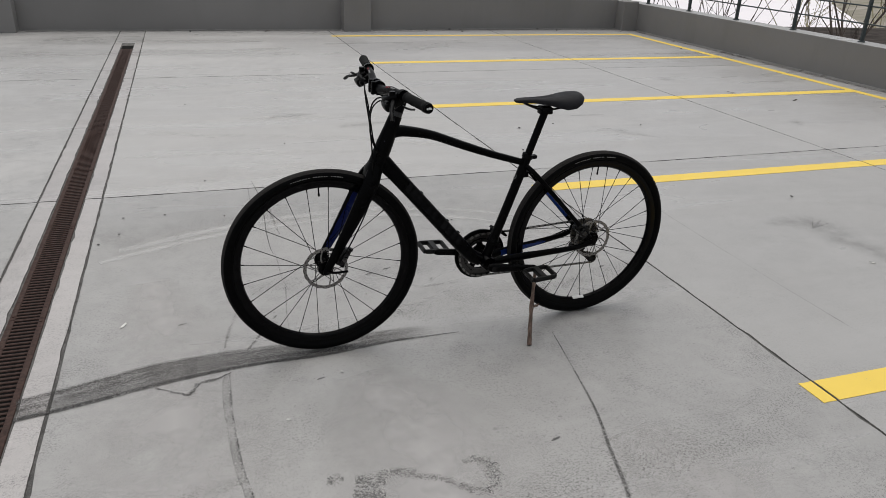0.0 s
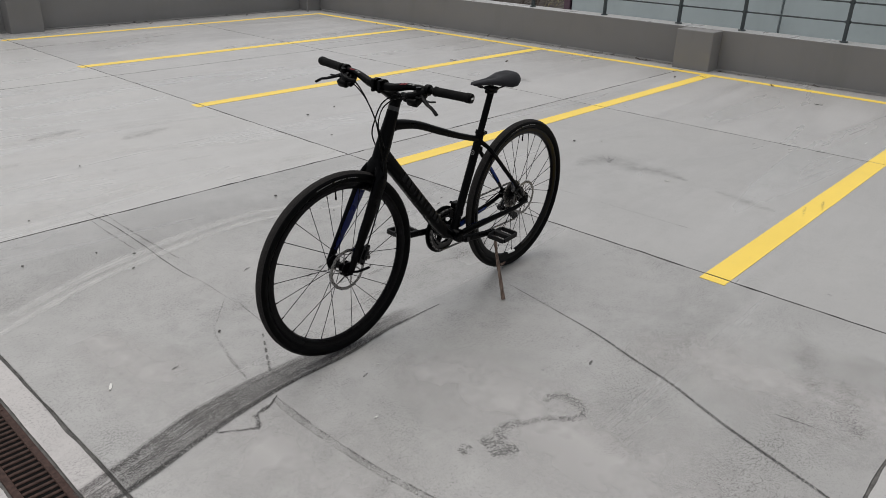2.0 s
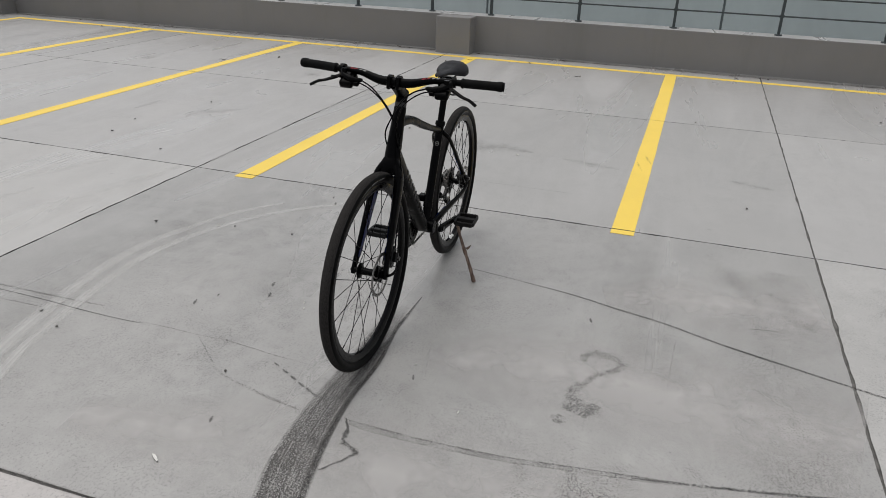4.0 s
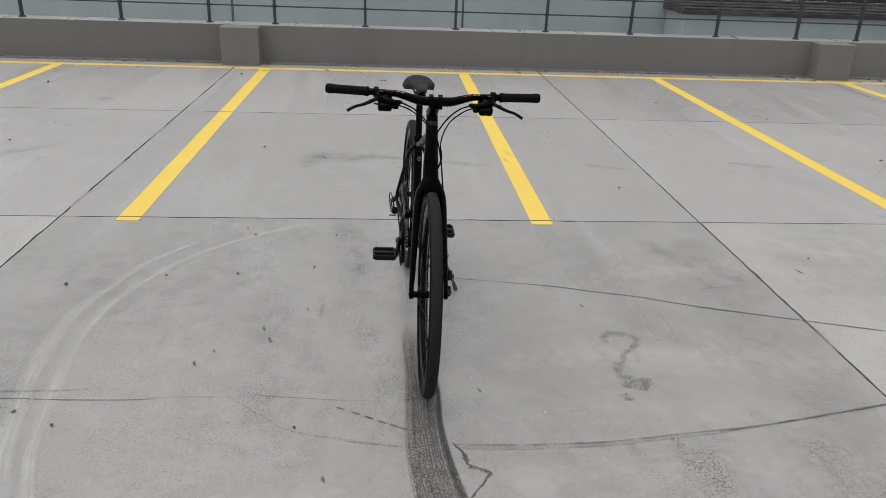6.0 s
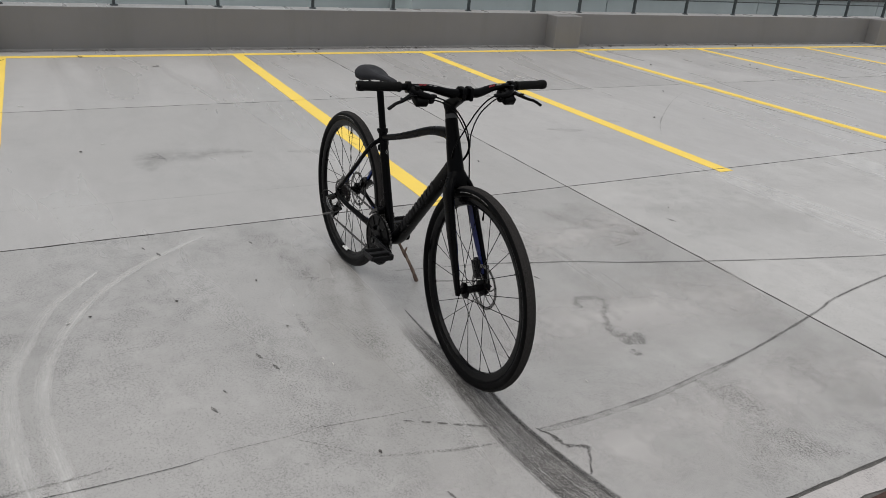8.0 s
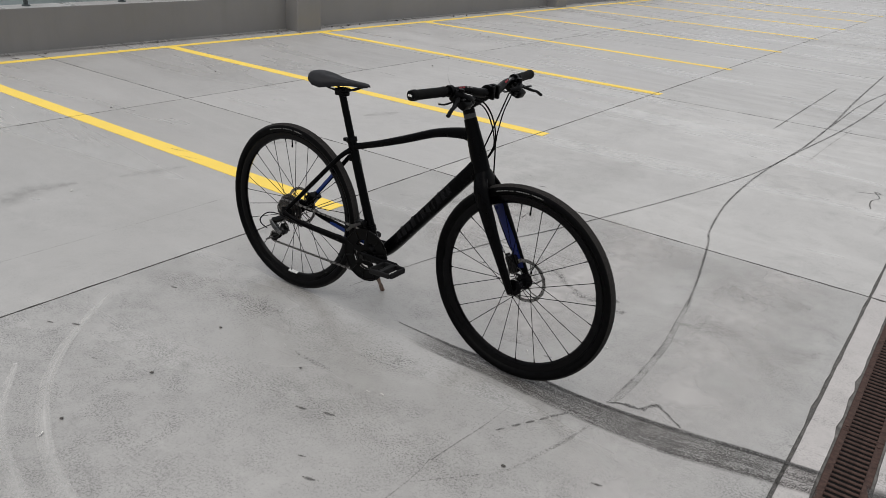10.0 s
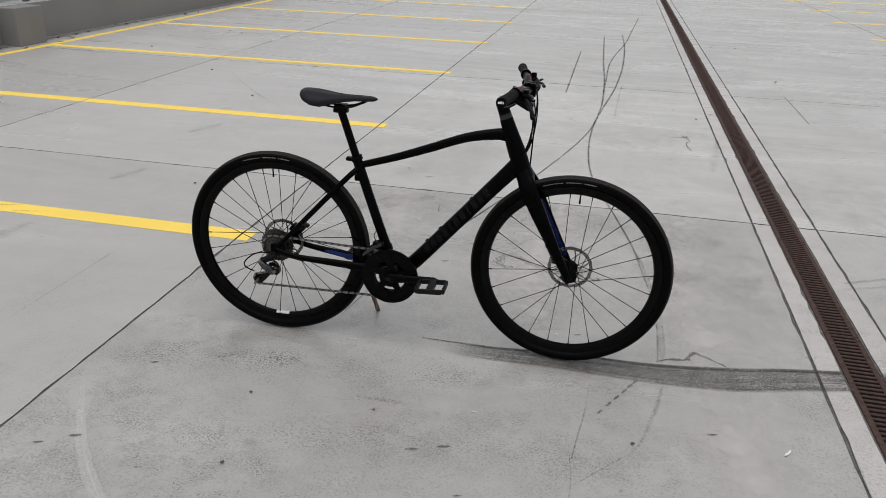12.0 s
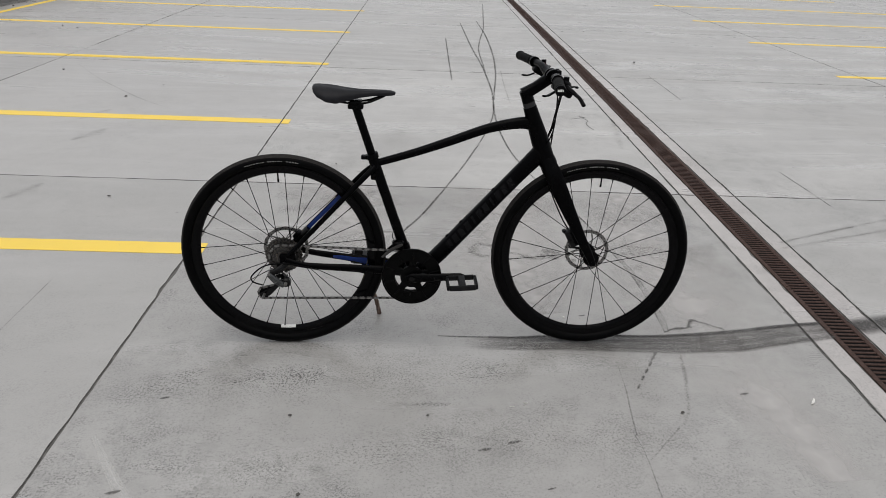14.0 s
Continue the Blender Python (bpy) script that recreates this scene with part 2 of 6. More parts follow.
def sweep(bm, points, radii, segs=12, side=None, caps=True, squash=2.0):
    """A tube along points. radii: one (a, b) or one per point; a lies along side, b across it. squash: 2 round, higher squarer."""
    pts = [Vector(p) for p in points]
    if not isinstance(radii, (list, tuple)):
        radii = (radii, radii)
    if not isinstance(radii[0], (list, tuple)):
        radii = [radii] * len(pts)
    rings = []
    last = None
    for i, p in enumerate(pts):
        d = (pts[min(i + 1, len(pts) - 1)] - pts[max(i - 1, 0)]).normalized()
        s = Vector(side) if side is not None else (last if last is not None else (Vector((0, 0, 1)) if abs(d.z) < 0.9 else Vector((1, 0, 0))))
        s = (s - d * s.dot(d)).normalized()
        last = s
        c = d.cross(s)
        a, b = radii[i]
        ring = []
        for k in range(segs):
            w = 2 * math.pi * k / segs
            cx, sy = math.cos(w), math.sin(w)
            e = 2.0 / squash
            cx, sy = math.copysign(abs(cx) ** e, cx), math.copysign(abs(sy) ** e, sy)
            ring.append(bm.verts.new(p + s * (a * cx) + c * (b * sy)))
        rings.append(ring)
    for r0, r1 in zip(rings, rings[1:]):
        for k in range(segs):
            bm.faces.new((r0[k], r0[(k + 1) % segs], r1[(k + 1) % segs], r1[k]))
    if caps:
        bm.faces.new(rings[0][::-1])
        bm.faces.new(rings[-1])
    return bm


def lathe(bm, profile, segs=48, centre=(0, 0, 0), closed=False):
    """Turns (radius, y) pairs round the local y axis through centre."""
    c = Vector(centre)
    rings = []
    for k in range(segs):
        w = 2 * math.pi * k / segs
        rings.append([bm.verts.new(c + Vector((r * math.cos(w), y, r * math.sin(w)))) for r, y in profile])
    m = len(profile)
    for k in range(segs):
        r0, r1 = rings[k], rings[(k + 1) % segs]
        for i in range(m if closed else m - 1):
            bm.faces.new((r0[i], r0[(i + 1) % m], r1[(i + 1) % m], r1[i]))
    return bm


def ring_plate(bm, centre, outer, inner, y0, y1, segs=48, wave=0.0, waves=0):
    """A flat ring about the y axis, with an outer edge that may be wavy."""
    c = Vector(centre)
    rows = []
    for k in range(segs):
        w = 2 * math.pi * k / segs
        ro = outer + wave * math.cos(waves * w)
        rows.append([bm.verts.new(c + Vector((r * math.cos(w), y, r * math.sin(w)))) for r, y in ((inner, y0), (ro, y0), (ro, y1), (inner, y1))])
    for k in range(segs):
        a, b = rows[k], rows[(k + 1) % segs]
        for i in range(4):
            bm.faces.new((a[i], a[(i + 1) % 4], b[(i + 1) % 4], b[i]))
    return bm


def ribbon(name, points, width, material, lift, steps=6, thick=0.0):
    """A band laid on the deck along points (x, y); width may be one number or one per point."""
    n = len(points)
    ws = width if isinstance(width, (list, tuple)) else [width] * n
    line = smooth_line([(p[0], p[1], w) for p, w in zip(points, ws)], steps if n > 2 else 1)
    bm = bmesh.new()
    uv = bm.loops.layers.uv.new("UVMap")
    rows, run = [], 0.0
    for i, p in enumerate(line):
        a, b = line[max(0, i - 1)], line[min(len(line) - 1, i + 1)]
        d = Vector((b.x - a.x, b.y - a.y)).normalized()
        s = Vector((-d.y, d.x)) * p.z * 0.5
        if i:
            run += math.hypot(p.x - line[i - 1].x, p.y - line[i - 1].y)
        v0 = bm.verts.new((p.x + s.x, p.y + s.y, lift))
        v1 = bm.verts.new((p.x - s.x, p.y - s.y, lift))
        rows.append((v0, v1, run))
    for (a0, a1, ra), (b0, b1, rb) in zip(rows, rows[1:]):
        f = bm.faces.new((a1, b1, b0, a0))
        for loop, u in zip(f.loops, ((ra, 0), (rb, 0), (rb, 1), (ra, 1))):
            loop[uv].uv = u
    if thick:
        r = bmesh.ops.extrude_face_region(bm, geom=bm.faces[:])
        for v in r["geom"]:
            if isinstance(v, bmesh.types.BMVert):
                v.co.z -= thick
    return obj(name, bm, material)


# ---- deck ----
XCUTS = (-13.2, -8.5, -3.72, -0.717, -0.386, 2.205, 4.832, 7.52)
YCUTS = (-28.2, -24.6, -21.0, -17.3, -13.7, -10.05, -6.44, -2.83, 0.760, 4.393, 8.03, 11.69)
DRAIN_X, DRAIN_HALF, DRAIN_NORTH, DRAIN_SOUTH = -0.5505, 0.0655, 10.25, -24.0

bm = bmesh.new()
box(bm, (-13.8, -28.8, -0.30), (7.8, 12.0, -0.0045))
floor = tagged(obj("floor", bm, M_JOINT), "grey concrete parking deck with dark sawn joints", "floor", kind="structure")


edge_rnd = random.Random(21)


def slab_mesh(x0, x1, y0, y1, gap):
    """One slab between joints; its sawn edges are chipped and slightly worn."""
    b = bmesh.new()
    dirty = []
    corners = [(x0 + gap, y0 + gap), (x1 - gap, y0 + gap), (x1 - gap, y1 - gap), (x0 + gap, y1 - gap)]
    loop, inward = [], []
    for k in range(4):
        a, c = Vector(corners[k]), Vector(corners[(k + 1) % 4])
        inn = Vector((-(c - a).y, (c - a).x)).normalized()
        n = max(2, int((c - a).length / 0.07))
        stops = [i / n for i in range(n)]
        for f in stops:
            chip_in = 0.0 if f == 0 else edge_rnd.uniform(-0.0022, 0.0018) + (edge_rnd.uniform(0.002, 0.007) if edge_rnd.random() < 0.08 else 0)
            p = a.lerp(c, f) + inn * chip_in
            loop.append(p)
            inward.append(inn)
    top = [b.verts.new((p.x + q.x * 0.002, p.y + q.y * 0.002, 0.0)) for p, q in zip(loop, inward)]
    low = [b.verts.new((p.x, p.y, -0.003)) for p in loop]
    deep = [b.verts.new((p.x, p.y, -0.013)) for p in loop]
    m = len(loop)
    b.faces.new(top)
    for k in range(m):
        h = (k + 1) % m
        dirty.append(b.faces.new((top[k], top[h], low[h], low[k])))
        dirty.append(b.faces.new((low[k], low[h], deep[h], deep[k])))
    for f in dirty:
        f.material_index = 1
    return b


def slab(name, mesh, material):
    ob = obj(name, mesh, material, floor)
    ob.data.materials.append(M_JOINT)
    return ob


for i, (x0, x1) in enumerate(zip(XCUTS, XCUTS[1:])):
    for y0, y1 in zip(YCUTS, YCUTS[1:]):
        if x0 == -0.717:
            continue
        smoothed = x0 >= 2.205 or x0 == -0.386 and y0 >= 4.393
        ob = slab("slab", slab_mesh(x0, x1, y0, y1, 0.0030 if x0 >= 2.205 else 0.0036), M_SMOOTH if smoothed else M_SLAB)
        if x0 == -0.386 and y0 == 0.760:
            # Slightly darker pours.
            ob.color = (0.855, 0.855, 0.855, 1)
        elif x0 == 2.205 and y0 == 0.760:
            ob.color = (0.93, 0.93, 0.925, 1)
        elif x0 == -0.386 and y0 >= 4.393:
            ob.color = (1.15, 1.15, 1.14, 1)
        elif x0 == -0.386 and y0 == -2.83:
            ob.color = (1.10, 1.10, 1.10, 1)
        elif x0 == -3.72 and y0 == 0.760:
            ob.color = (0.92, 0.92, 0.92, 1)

# The strips of paler concrete on both sides of the drain.
for y0, y1 in zip(YCUTS, YCUTS[1:]):
    y1 = min(y1, DRAIN_NORTH + 0.2) if y0 < DRAIN_NORTH else y1
    for x0, x1 in ((-0.717, DRAIN_X - DRAIN_HALF - 0.003), (DRAIN_X + DRAIN_HALF + 0.003, -0.386)):
        slab("border_strip", slab_mesh(x0, x1, y0, y1, 0.0045), M_BORDER)
for y0, y1 in ((DRAIN_NORTH + 0.2, YCUTS[-1]), (YCUTS[0], DRAIN_SOUTH)):
    obj("slab", slab_mesh(-0.717 if y0 > 0 else DRAIN_X - 0.06, -0.386 if y0 > 0 else DRAIN_X + 0.06, y0, y1, 0.0056), M_SLAB)
# Dark grey sealant smeared over the two joints beside the drain.
M_SEALANT = mark("grey_joint_sealant", (0.10, 0.097, 0.093), 0.34, 0.56, 120, 0.45, 0.48)
seal_rnd = random.Random(3)
for x in (-0.717, -0.386):
    pts, ws = [], []
    y = -24.0
    while y < 10.5:
        pts.append((x + seal_rnd.uniform(-0.002, 0.002), y))
        ws.append(seal_rnd.uniform(0.013, 0.024))
        y += 0.08 if -2.5 < y < 6 else 0.3
    tagged(ribbon("joint_sealant", pts, ws, M_SEALANT, 0.0012, 2), "rough dark grey sealant in the joint beside the drain", "sealant", kind="structure")

# The drain: a row of cast gratings a metre long.
SECTION, PITCH, RAIL, BAR = 0.999, 0.0270, 0.0220, 0.0120


def grating_frame():
    b = bmesh.new()
    for x in (-DRAIN_HALF, DRAIN_HALF - RAIL):
        box(b, (x, 0.001, -0.006), (x + RAIL, SECTION - 0.001, 0.001), 0.002)
    for y in (0.0006, SECTION - 0.0071):
        box(b, (-DRAIN_HALF + RAIL - 0.001, y, -0.006), (DRAIN_HALF - RAIL + 0.001, y + 0.0065, 0.0), 0.001)
    # Small lifting lugs and bolt heads.
    for x, y in ((-DRAIN_HALF + 0.013, 0.03), (DRAIN_HALF - 0.013, SECTION - 0.03)):
        r = bmesh.ops.create_cone(b, cap_ends=True, segments=10, radius1=0.007, radius2=0.006, depth=0.004)
        bmesh.ops.translate(b, verts=r["verts"], vec=(x, y, 0.002))
    return b


def bar_into(b, y):
    box(b, (-DRAIN_HALF + RAIL - 0.001, y, -0.006), (DRAIN_HALF - RAIL + 0.001, y + BAR, 0.0), 0.002)


channel = tagged(new("drain_channel"), "long linear drain with rusty brown slotted cast-iron gratings", "drain", kind="structure")
channel.location = (DRAIN_X, DRAIN_SOUTH, 0)
# A near-black sheet just under the bars paints in the depth's shade.
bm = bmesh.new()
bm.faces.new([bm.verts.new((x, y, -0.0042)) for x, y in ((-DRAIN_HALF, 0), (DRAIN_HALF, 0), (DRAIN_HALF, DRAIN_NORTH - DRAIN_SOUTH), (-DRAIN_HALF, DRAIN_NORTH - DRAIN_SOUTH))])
part("pit", bm, M_HOLEDARK, channel, "near-black sheet for the shade under the gratings", False)
frame_mesh, bar_mesh = grating_frame(), bmesh.new()
bar_into(bar_mesh, 0.0)
first_frame = part("grating", frame_mesh, M_GRATE, channel, smooth=False)
first_bar = part("grating_bar", bar_mesh, M_GRATE, first_frame, smooth=False)
far_bars = bmesh.new()
count = int((DRAIN_NORTH - DRAIN_SOUTH) / SECTION)
used_first = False
for k in range(count):
    y = DRAIN_SOUTH + k * SECTION
    near = 0.4 < y < 5.9
    if near and not used_first:
        fr, used_first = first_frame, True
    else:
        fr = new("grating", first_frame.data)
        fr.parent = channel
    fr.location = (0, y - DRAIN_SOUTH, 0)
    n_bars = round(SECTION / PITCH) - 1
    for j in range(n_bars):
        yy = (j + 1) * PITCH - 0.5 * BAR
        if near:
            if fr is first_frame and j == 0:
                br = first_bar
            else:
                br = new("grating_bar", first_bar.data)
                br.parent = fr
            br.location = (0, yy, 0)
        else:
            x0, x1, a, c = -DRAIN_HALF + RAIL, DRAIN_HALF - RAIL, y - DRAIN_SOUTH + yy, y - DRAIN_SOUTH + yy + BAR
            up = [far_bars.verts.new((x, w, 0)) for x, w in ((x0, a), (x1, a), (x1, c), (x0, c))]
            dn = [far_bars.verts.new((v.co.x, v.co.y, v.co.z - 0.003)) for v in up]
            far_bars.faces.new(up)
            for i in range(4):
                far_bars.faces.new((up[i], up[(i + 1) % 4], dn[(i + 1) % 4], dn[i]))
tagged(part("grating_bars", far_bars, M_GRATE, channel, smooth=False), kind="stuff")


# ---- parapets, railing ----
def prism(lo, hi, bevel=0.008):
    b = bmesh.new()
    box(b, lo, hi, bevel, segs=2)
    return b


WALL_H = 0.442


def wall_top(ob):
    """The top face is paler: the sky's reflection is put into its colour."""
    ob.data.materials.append(M_SKYTOP)
    for p in ob.data.polygons:
        if p.normal.z > 0.9:
            p.material_index = 1
    return ob


wall_east = tagged(obj("wall_east", prism((7.50, -28.8, -3.5), (7.80, 12.0, WALL_H)), M_WALL), "low grey painted concrete parapet round the deck", "parapet", kind="structure")
wall_north = tagged(obj("wall_north", prism((-13.5, 11.68, -3.5), (7.495, 11.98, WALL_H + 0.034)), M_WALL), "low grey painted concrete parapet across the end of the deck", "parapet", kind="structure")
wall_west = tagged(obj("wall_west", prism((-13.8, -28.8, -3.5), (-13.505, 12.0, WALL_H)), M_WALL), "low grey painted concrete parapet", "parapet", kind="structure")
wall_south = tagged(obj("wall_south", prism((-13.5, -28.8, -3.5), (7.495, -28.5, WALL_H)), M_WALL), "low grey painted concrete parapet", "parapet", kind="structure")
for ob in (wall_east, wall_north, wall_west, wall_south):
    wall_top(ob)
for y in (4.335, -2.96, -10.25, -17.55, -24.8):
    pier = tagged(obj("pier", prism((7.265, y - 0.22, -0.2), (7.505, y + 0.22, WALL_H - 0.006), 0.01), M_WALL), "square grey painted concrete pier against the parapet", "pier", "parapet piers", "structure")
for x in (2.64, -2.2, -7.0):
    tagged(obj("pier", prism((x - 0.21, 11.46, -0.2), (x + 0.21, 11.685, WALL_H + 0.028), 0.01), M_WALL), "square grey painted concrete pier against the parapet", "pier", "parapet piers", "structure")
tagged(obj("pier", prism((7.22, 11.44, -0.2), (7.505, 11.685, WALL_H + 0.030), 0.012), M_WALL), "grey painted concrete corner pier of the parapet", "pier", "parapet piers", "structure")

# A mortar cove along the foot of the parapets.
# Its colour is darkened for the dirt and shade at the foot.
bm = bmesh.new()


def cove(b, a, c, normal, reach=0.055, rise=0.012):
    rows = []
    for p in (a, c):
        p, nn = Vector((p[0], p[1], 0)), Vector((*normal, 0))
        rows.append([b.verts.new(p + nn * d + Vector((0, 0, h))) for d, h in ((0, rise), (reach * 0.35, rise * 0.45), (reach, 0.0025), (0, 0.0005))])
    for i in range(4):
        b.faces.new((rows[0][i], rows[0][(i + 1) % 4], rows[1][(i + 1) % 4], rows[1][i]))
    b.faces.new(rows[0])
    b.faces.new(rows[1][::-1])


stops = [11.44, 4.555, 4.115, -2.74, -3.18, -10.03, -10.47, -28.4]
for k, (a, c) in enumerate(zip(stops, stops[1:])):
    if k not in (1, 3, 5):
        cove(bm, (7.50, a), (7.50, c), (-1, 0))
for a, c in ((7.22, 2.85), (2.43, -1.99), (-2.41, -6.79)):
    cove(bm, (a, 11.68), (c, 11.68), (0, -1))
tagged(obj("trim", bm, M_COVE), "mortar fillet along the foot of the parapet, darkened for dirt and shade", "fillet", kind="structure")

# Steel railing on the east parapet, and on the far part of the north one.
POSTS = [11.39, 10.25, 9.13, 8.01, 6.91, 5.77, 4.74, 3.965, 2.88, 1.776, 0.647, -0.422, -1.535, -2.587, -3.396, -4.437, -5.508, -6.584, -7.617, -8.65, -9.5, -10.6, -11.7, -12.8, -13.9, -15.0, -16.0, -16.9, -17.9, -19.0, -20.1, -21.2, -22.3, -23.2, -24.1, -25.2, -26.3, -27.4, -28.4]
RAIL_X = 7.65
railing = tagged(new("railing"), "dark grey-green steel railing with round rods on the parapet", "railing", kind="structure")
railing.location = (RAIL_X, 12.0, WALL_H)


def post_bm(tall=0.62):
    b = bmesh.new()
    box(b, (-0.022, -0.015, 0.004), (0.022, 0.015, tall), 0.003)
    foot_plate = bmesh.ops.create_cone(b, cap_ends=True, segments=20, radius1=0.044, radius2=0.038, depth=0.014)
    bmesh.ops.translate(b, verts=foot_plate["verts"], vec=(0, 0, 0.007))
    for z in (0.205, 0.400):
        bmesh.ops.create_cone(b, cap_ends=True, segments=10, radius1=0.017, radius2=0.017, depth=0.05, matrix=pose(0, 0, z, 90))
    return b


first_post = part("post", post_bm(), M_RAIL, railing)
for k, y in enumerate(POSTS):
    p = first_post if k == 0 else new("post", first_post.data)
    p.parent = railing
    p.location = (0, y - 12.0, 0)
for z, name in ((0.205, "rod"), (0.400, "rod"), (0.62, "handrail")):
    bm = bmesh.new()
    r = 0.0088 if name == "rod" else 0.022
    sweep(bm, [(0, 11.55 - 12, z), (0, -28.6 - 12, z)], r, 10)
    part(name, bm, M_RAIL, railing)
end_railing = tagged(new("railing"), "dark grey-green steel railing across the end parapet", "railing", kind="structure")
end_railing.location = (7.5, 11.83, WALL_H + 0.034)
for k in range(19):
    p = new("post", first_post.data)
    p.parent = end_railing
    p.matrix_local = pose(-0.55 - 1.1 * k, 0, 0, 0, 0, 90)
for z, name in ((0.205, "rod"), (0.400, "rod"), (0.62, "handrail")):
    bm = bmesh.new()
    sweep(bm, [(0.0, 0, z), (-20.9, 0, z)], 0.0088 if name == "rod" else 0.022, 10)
    part(name, bm, M_RAIL, end_railing)


# ---- painted lines ----
def line(a, c, width, label="yellow painted parking line on the concrete"):
    """A painted line from a to c, broken where it crosses a joint."""
    along = 0 if abs(c[0] - a[0]) > abs(c[1] - a[1]) else 1
    lo, hi = min(a[along], c[along]), max(a[along], c[along])
    stops = [lo] + [s for s in ((XCUTS if along == 0 else YCUTS)) if lo < s < hi] + [hi]
    stops.sort()
    for s0, s1 in zip(stops, stops[1:]):
        g0 = 0.0 if s0 == lo else 0.006
        g1 = 0.0 if s1 == hi else 0.006
        p, q = list(a), list(c)
        p[along], q[along] = s0 + g0, s1 - g1
        n = max(2, int((q[along] - p[along]) / 0.25))
        pts = [tuple(p[k] + (q[k] - p[k]) * i / n for k in (0, 1)) for i in range(n + 1)]
        ws = [width * edge_rnd.uniform(0.975, 1.025) for _ in pts]
        tagged(ribbon("parking_line", pts, ws, M_YELLOW, 0.0022, 1, 0.0018), label, "road marking", "parking lines", "structure")


line((7.10, -26), (7.10, 11.02), 0.10)
line((2.15, 10.97), (7.048, 10.97), 0.10)
for y in (8.675, 6.345, 4.016, 1.707, -0.622):
    line((2.142, y), (7.048, y), 0.122)
line((2.142, -3.025), (7.048, -3.025), 0.085)
line((2.142, -2.959), (7.048, -2.959), 0.022, "narrow yellow line close beside a parking line")
for y in (-5.34, -7.78, -10.29, -12.75, -15.2, -17.6):
    line((2.142, y), (7.048, y), 0.11)
for y in (-3.31, -5.76, -8.165, -10.565, -12.95, -15.35):
    line((-8.35, y), (-3.452, y), 0.11)

# ---- marks on the concrete ----


def skid_film():
    """Rubber rubbed off a braked tyre: grains in long streaks, one edge denser."""
    n = Nodes("tyre_rubber_film")
    grain = n.noise(210, 4, 0.8, n.place())
    lanes = n.noise(1.0, 4, 0.65, n.place((1.1, 22, 1), "uv"))
    patch = n.noise(9, 4, 0.6, n.place())
    uv = n.t.nodes.new("ShaderNodeSeparateXYZ")
    n.link(n.t.nodes.new("ShaderNodeTexCoord").outputs["UV"], uv.inputs[0])
    across = n.maths("MULTIPLY", n.maths("ABSOLUTE", n.maths("SUBTRACT", uv.outputs[1], 0.5)), 2.0)
    edge = n.ramp(across, (0.80, 1.0), (1.0, 0.0))
    start = n.ramp(uv.outputs[0], (0.02, 0.0), (0.14, 0.55), (0.36, 1.0))
    a = n.maths("ADD", n.maths("ADD", grain, n.maths("MULTIPLY", n.maths("SUBTRACT", lanes, 0.5), 0.42)), n.maths("MULTIPLY", n.maths("SUBTRACT", patch, 0.5), 0.12))
    a = n.ramp(a, (0.42, 0.0), (0.57, 1.0))
    n.set(Base_Color=(0.060, 0.056, 0.053), Roughness=0.75)
    n.cut(n.maths("MULTIPLY", n.maths("MULTIPLY", a, edge), n.maths("MULTIPLY", start, 0.90)))
    return n.mat


M_SKID = skid_film()
M_SKIDEDGE = mark("tyre_rubber_edge", (0.05, 0.048, 0.047), 0.31, 0.53, 200, 0.3, 0.75)
M_FAINT = mark("faint_rubber_film", (0.11, 0.105, 0.10), 0.42, 0.64, 120, 0.45, 0.55)
M_LINE = mark("thin_rubber_line", (0.05, 0.048, 0.046), 0.34, 0.54, 110, 0.35, 0.68)


def spill_film():
    n = Nodes("dried_spill")
    grain = n.noise(150, 3, 0.75, n.place())
    blot = n.noise(22, 5, 0.7, n.place(), 0.6)
    uv = n.t.nodes.new("ShaderNodeSeparateXYZ")
    n.link(n.t.nodes.new("ShaderNodeTexCoord").outputs["UV"], uv.inputs[0])
    across = n.maths("MULTIPLY", n.maths("ABSOLUTE", n.maths("SUBTRACT", uv.outputs[1], 0.5)), 2.0)
    edge = n.ramp(across, (0.3, 0.12), (1.0, -0.0))
    a = n.maths("ADD", n.maths("ADD", n.maths("MULTIPLY", grain, 0.9), n.maths("MULTIPLY", blot, 0.45)), edge)
    n.set(Base_Color=(0.085, 0.082, 0.079), Roughness=0.7)
    n.cut(n.maths("MULTIPLY", n.ramp(a, (0.75, 0.0), (0.86, 1.0)), n.ramp(across, (0.75, 0.48), (1.0, 0.0))))
    return n.mat


def double_film():
    """Two thin parallel lines of rubber."""
    n = Nodes("double_rubber_line")
    grain = n.noise(150, 3, 0.75, n.place())
    patch = n.noise(6, 4, 0.6, n.place())
    uv = n.t.nodes.new("ShaderNodeSeparateXYZ")
    n.link(n.t.nodes.new("ShaderNodeTexCoord").outputs["UV"], uv.inputs[0])
    lanes = n.ramp(uv.outputs[1], (0.0, 0.0), (0.14, 0.45), (0.32, 0.22), (0.5, 0.2), (0.68, 0.35), (0.86, 0.8), (1.0, 0.0))
    a = n.ramp(n.maths("ADD", grain, n.maths("MULTIPLY", n.maths("SUBTRACT", patch, 0.5), 0.6)), (0.42, 0.0), (0.62, 1.0))
    n.set(Base_Color=(0.055, 0.053, 0.050), Roughness=0.8)
    n.cut(n.maths("MULTIPLY", n.maths("MULTIPLY", a, lanes), 0.95))
    return n.mat


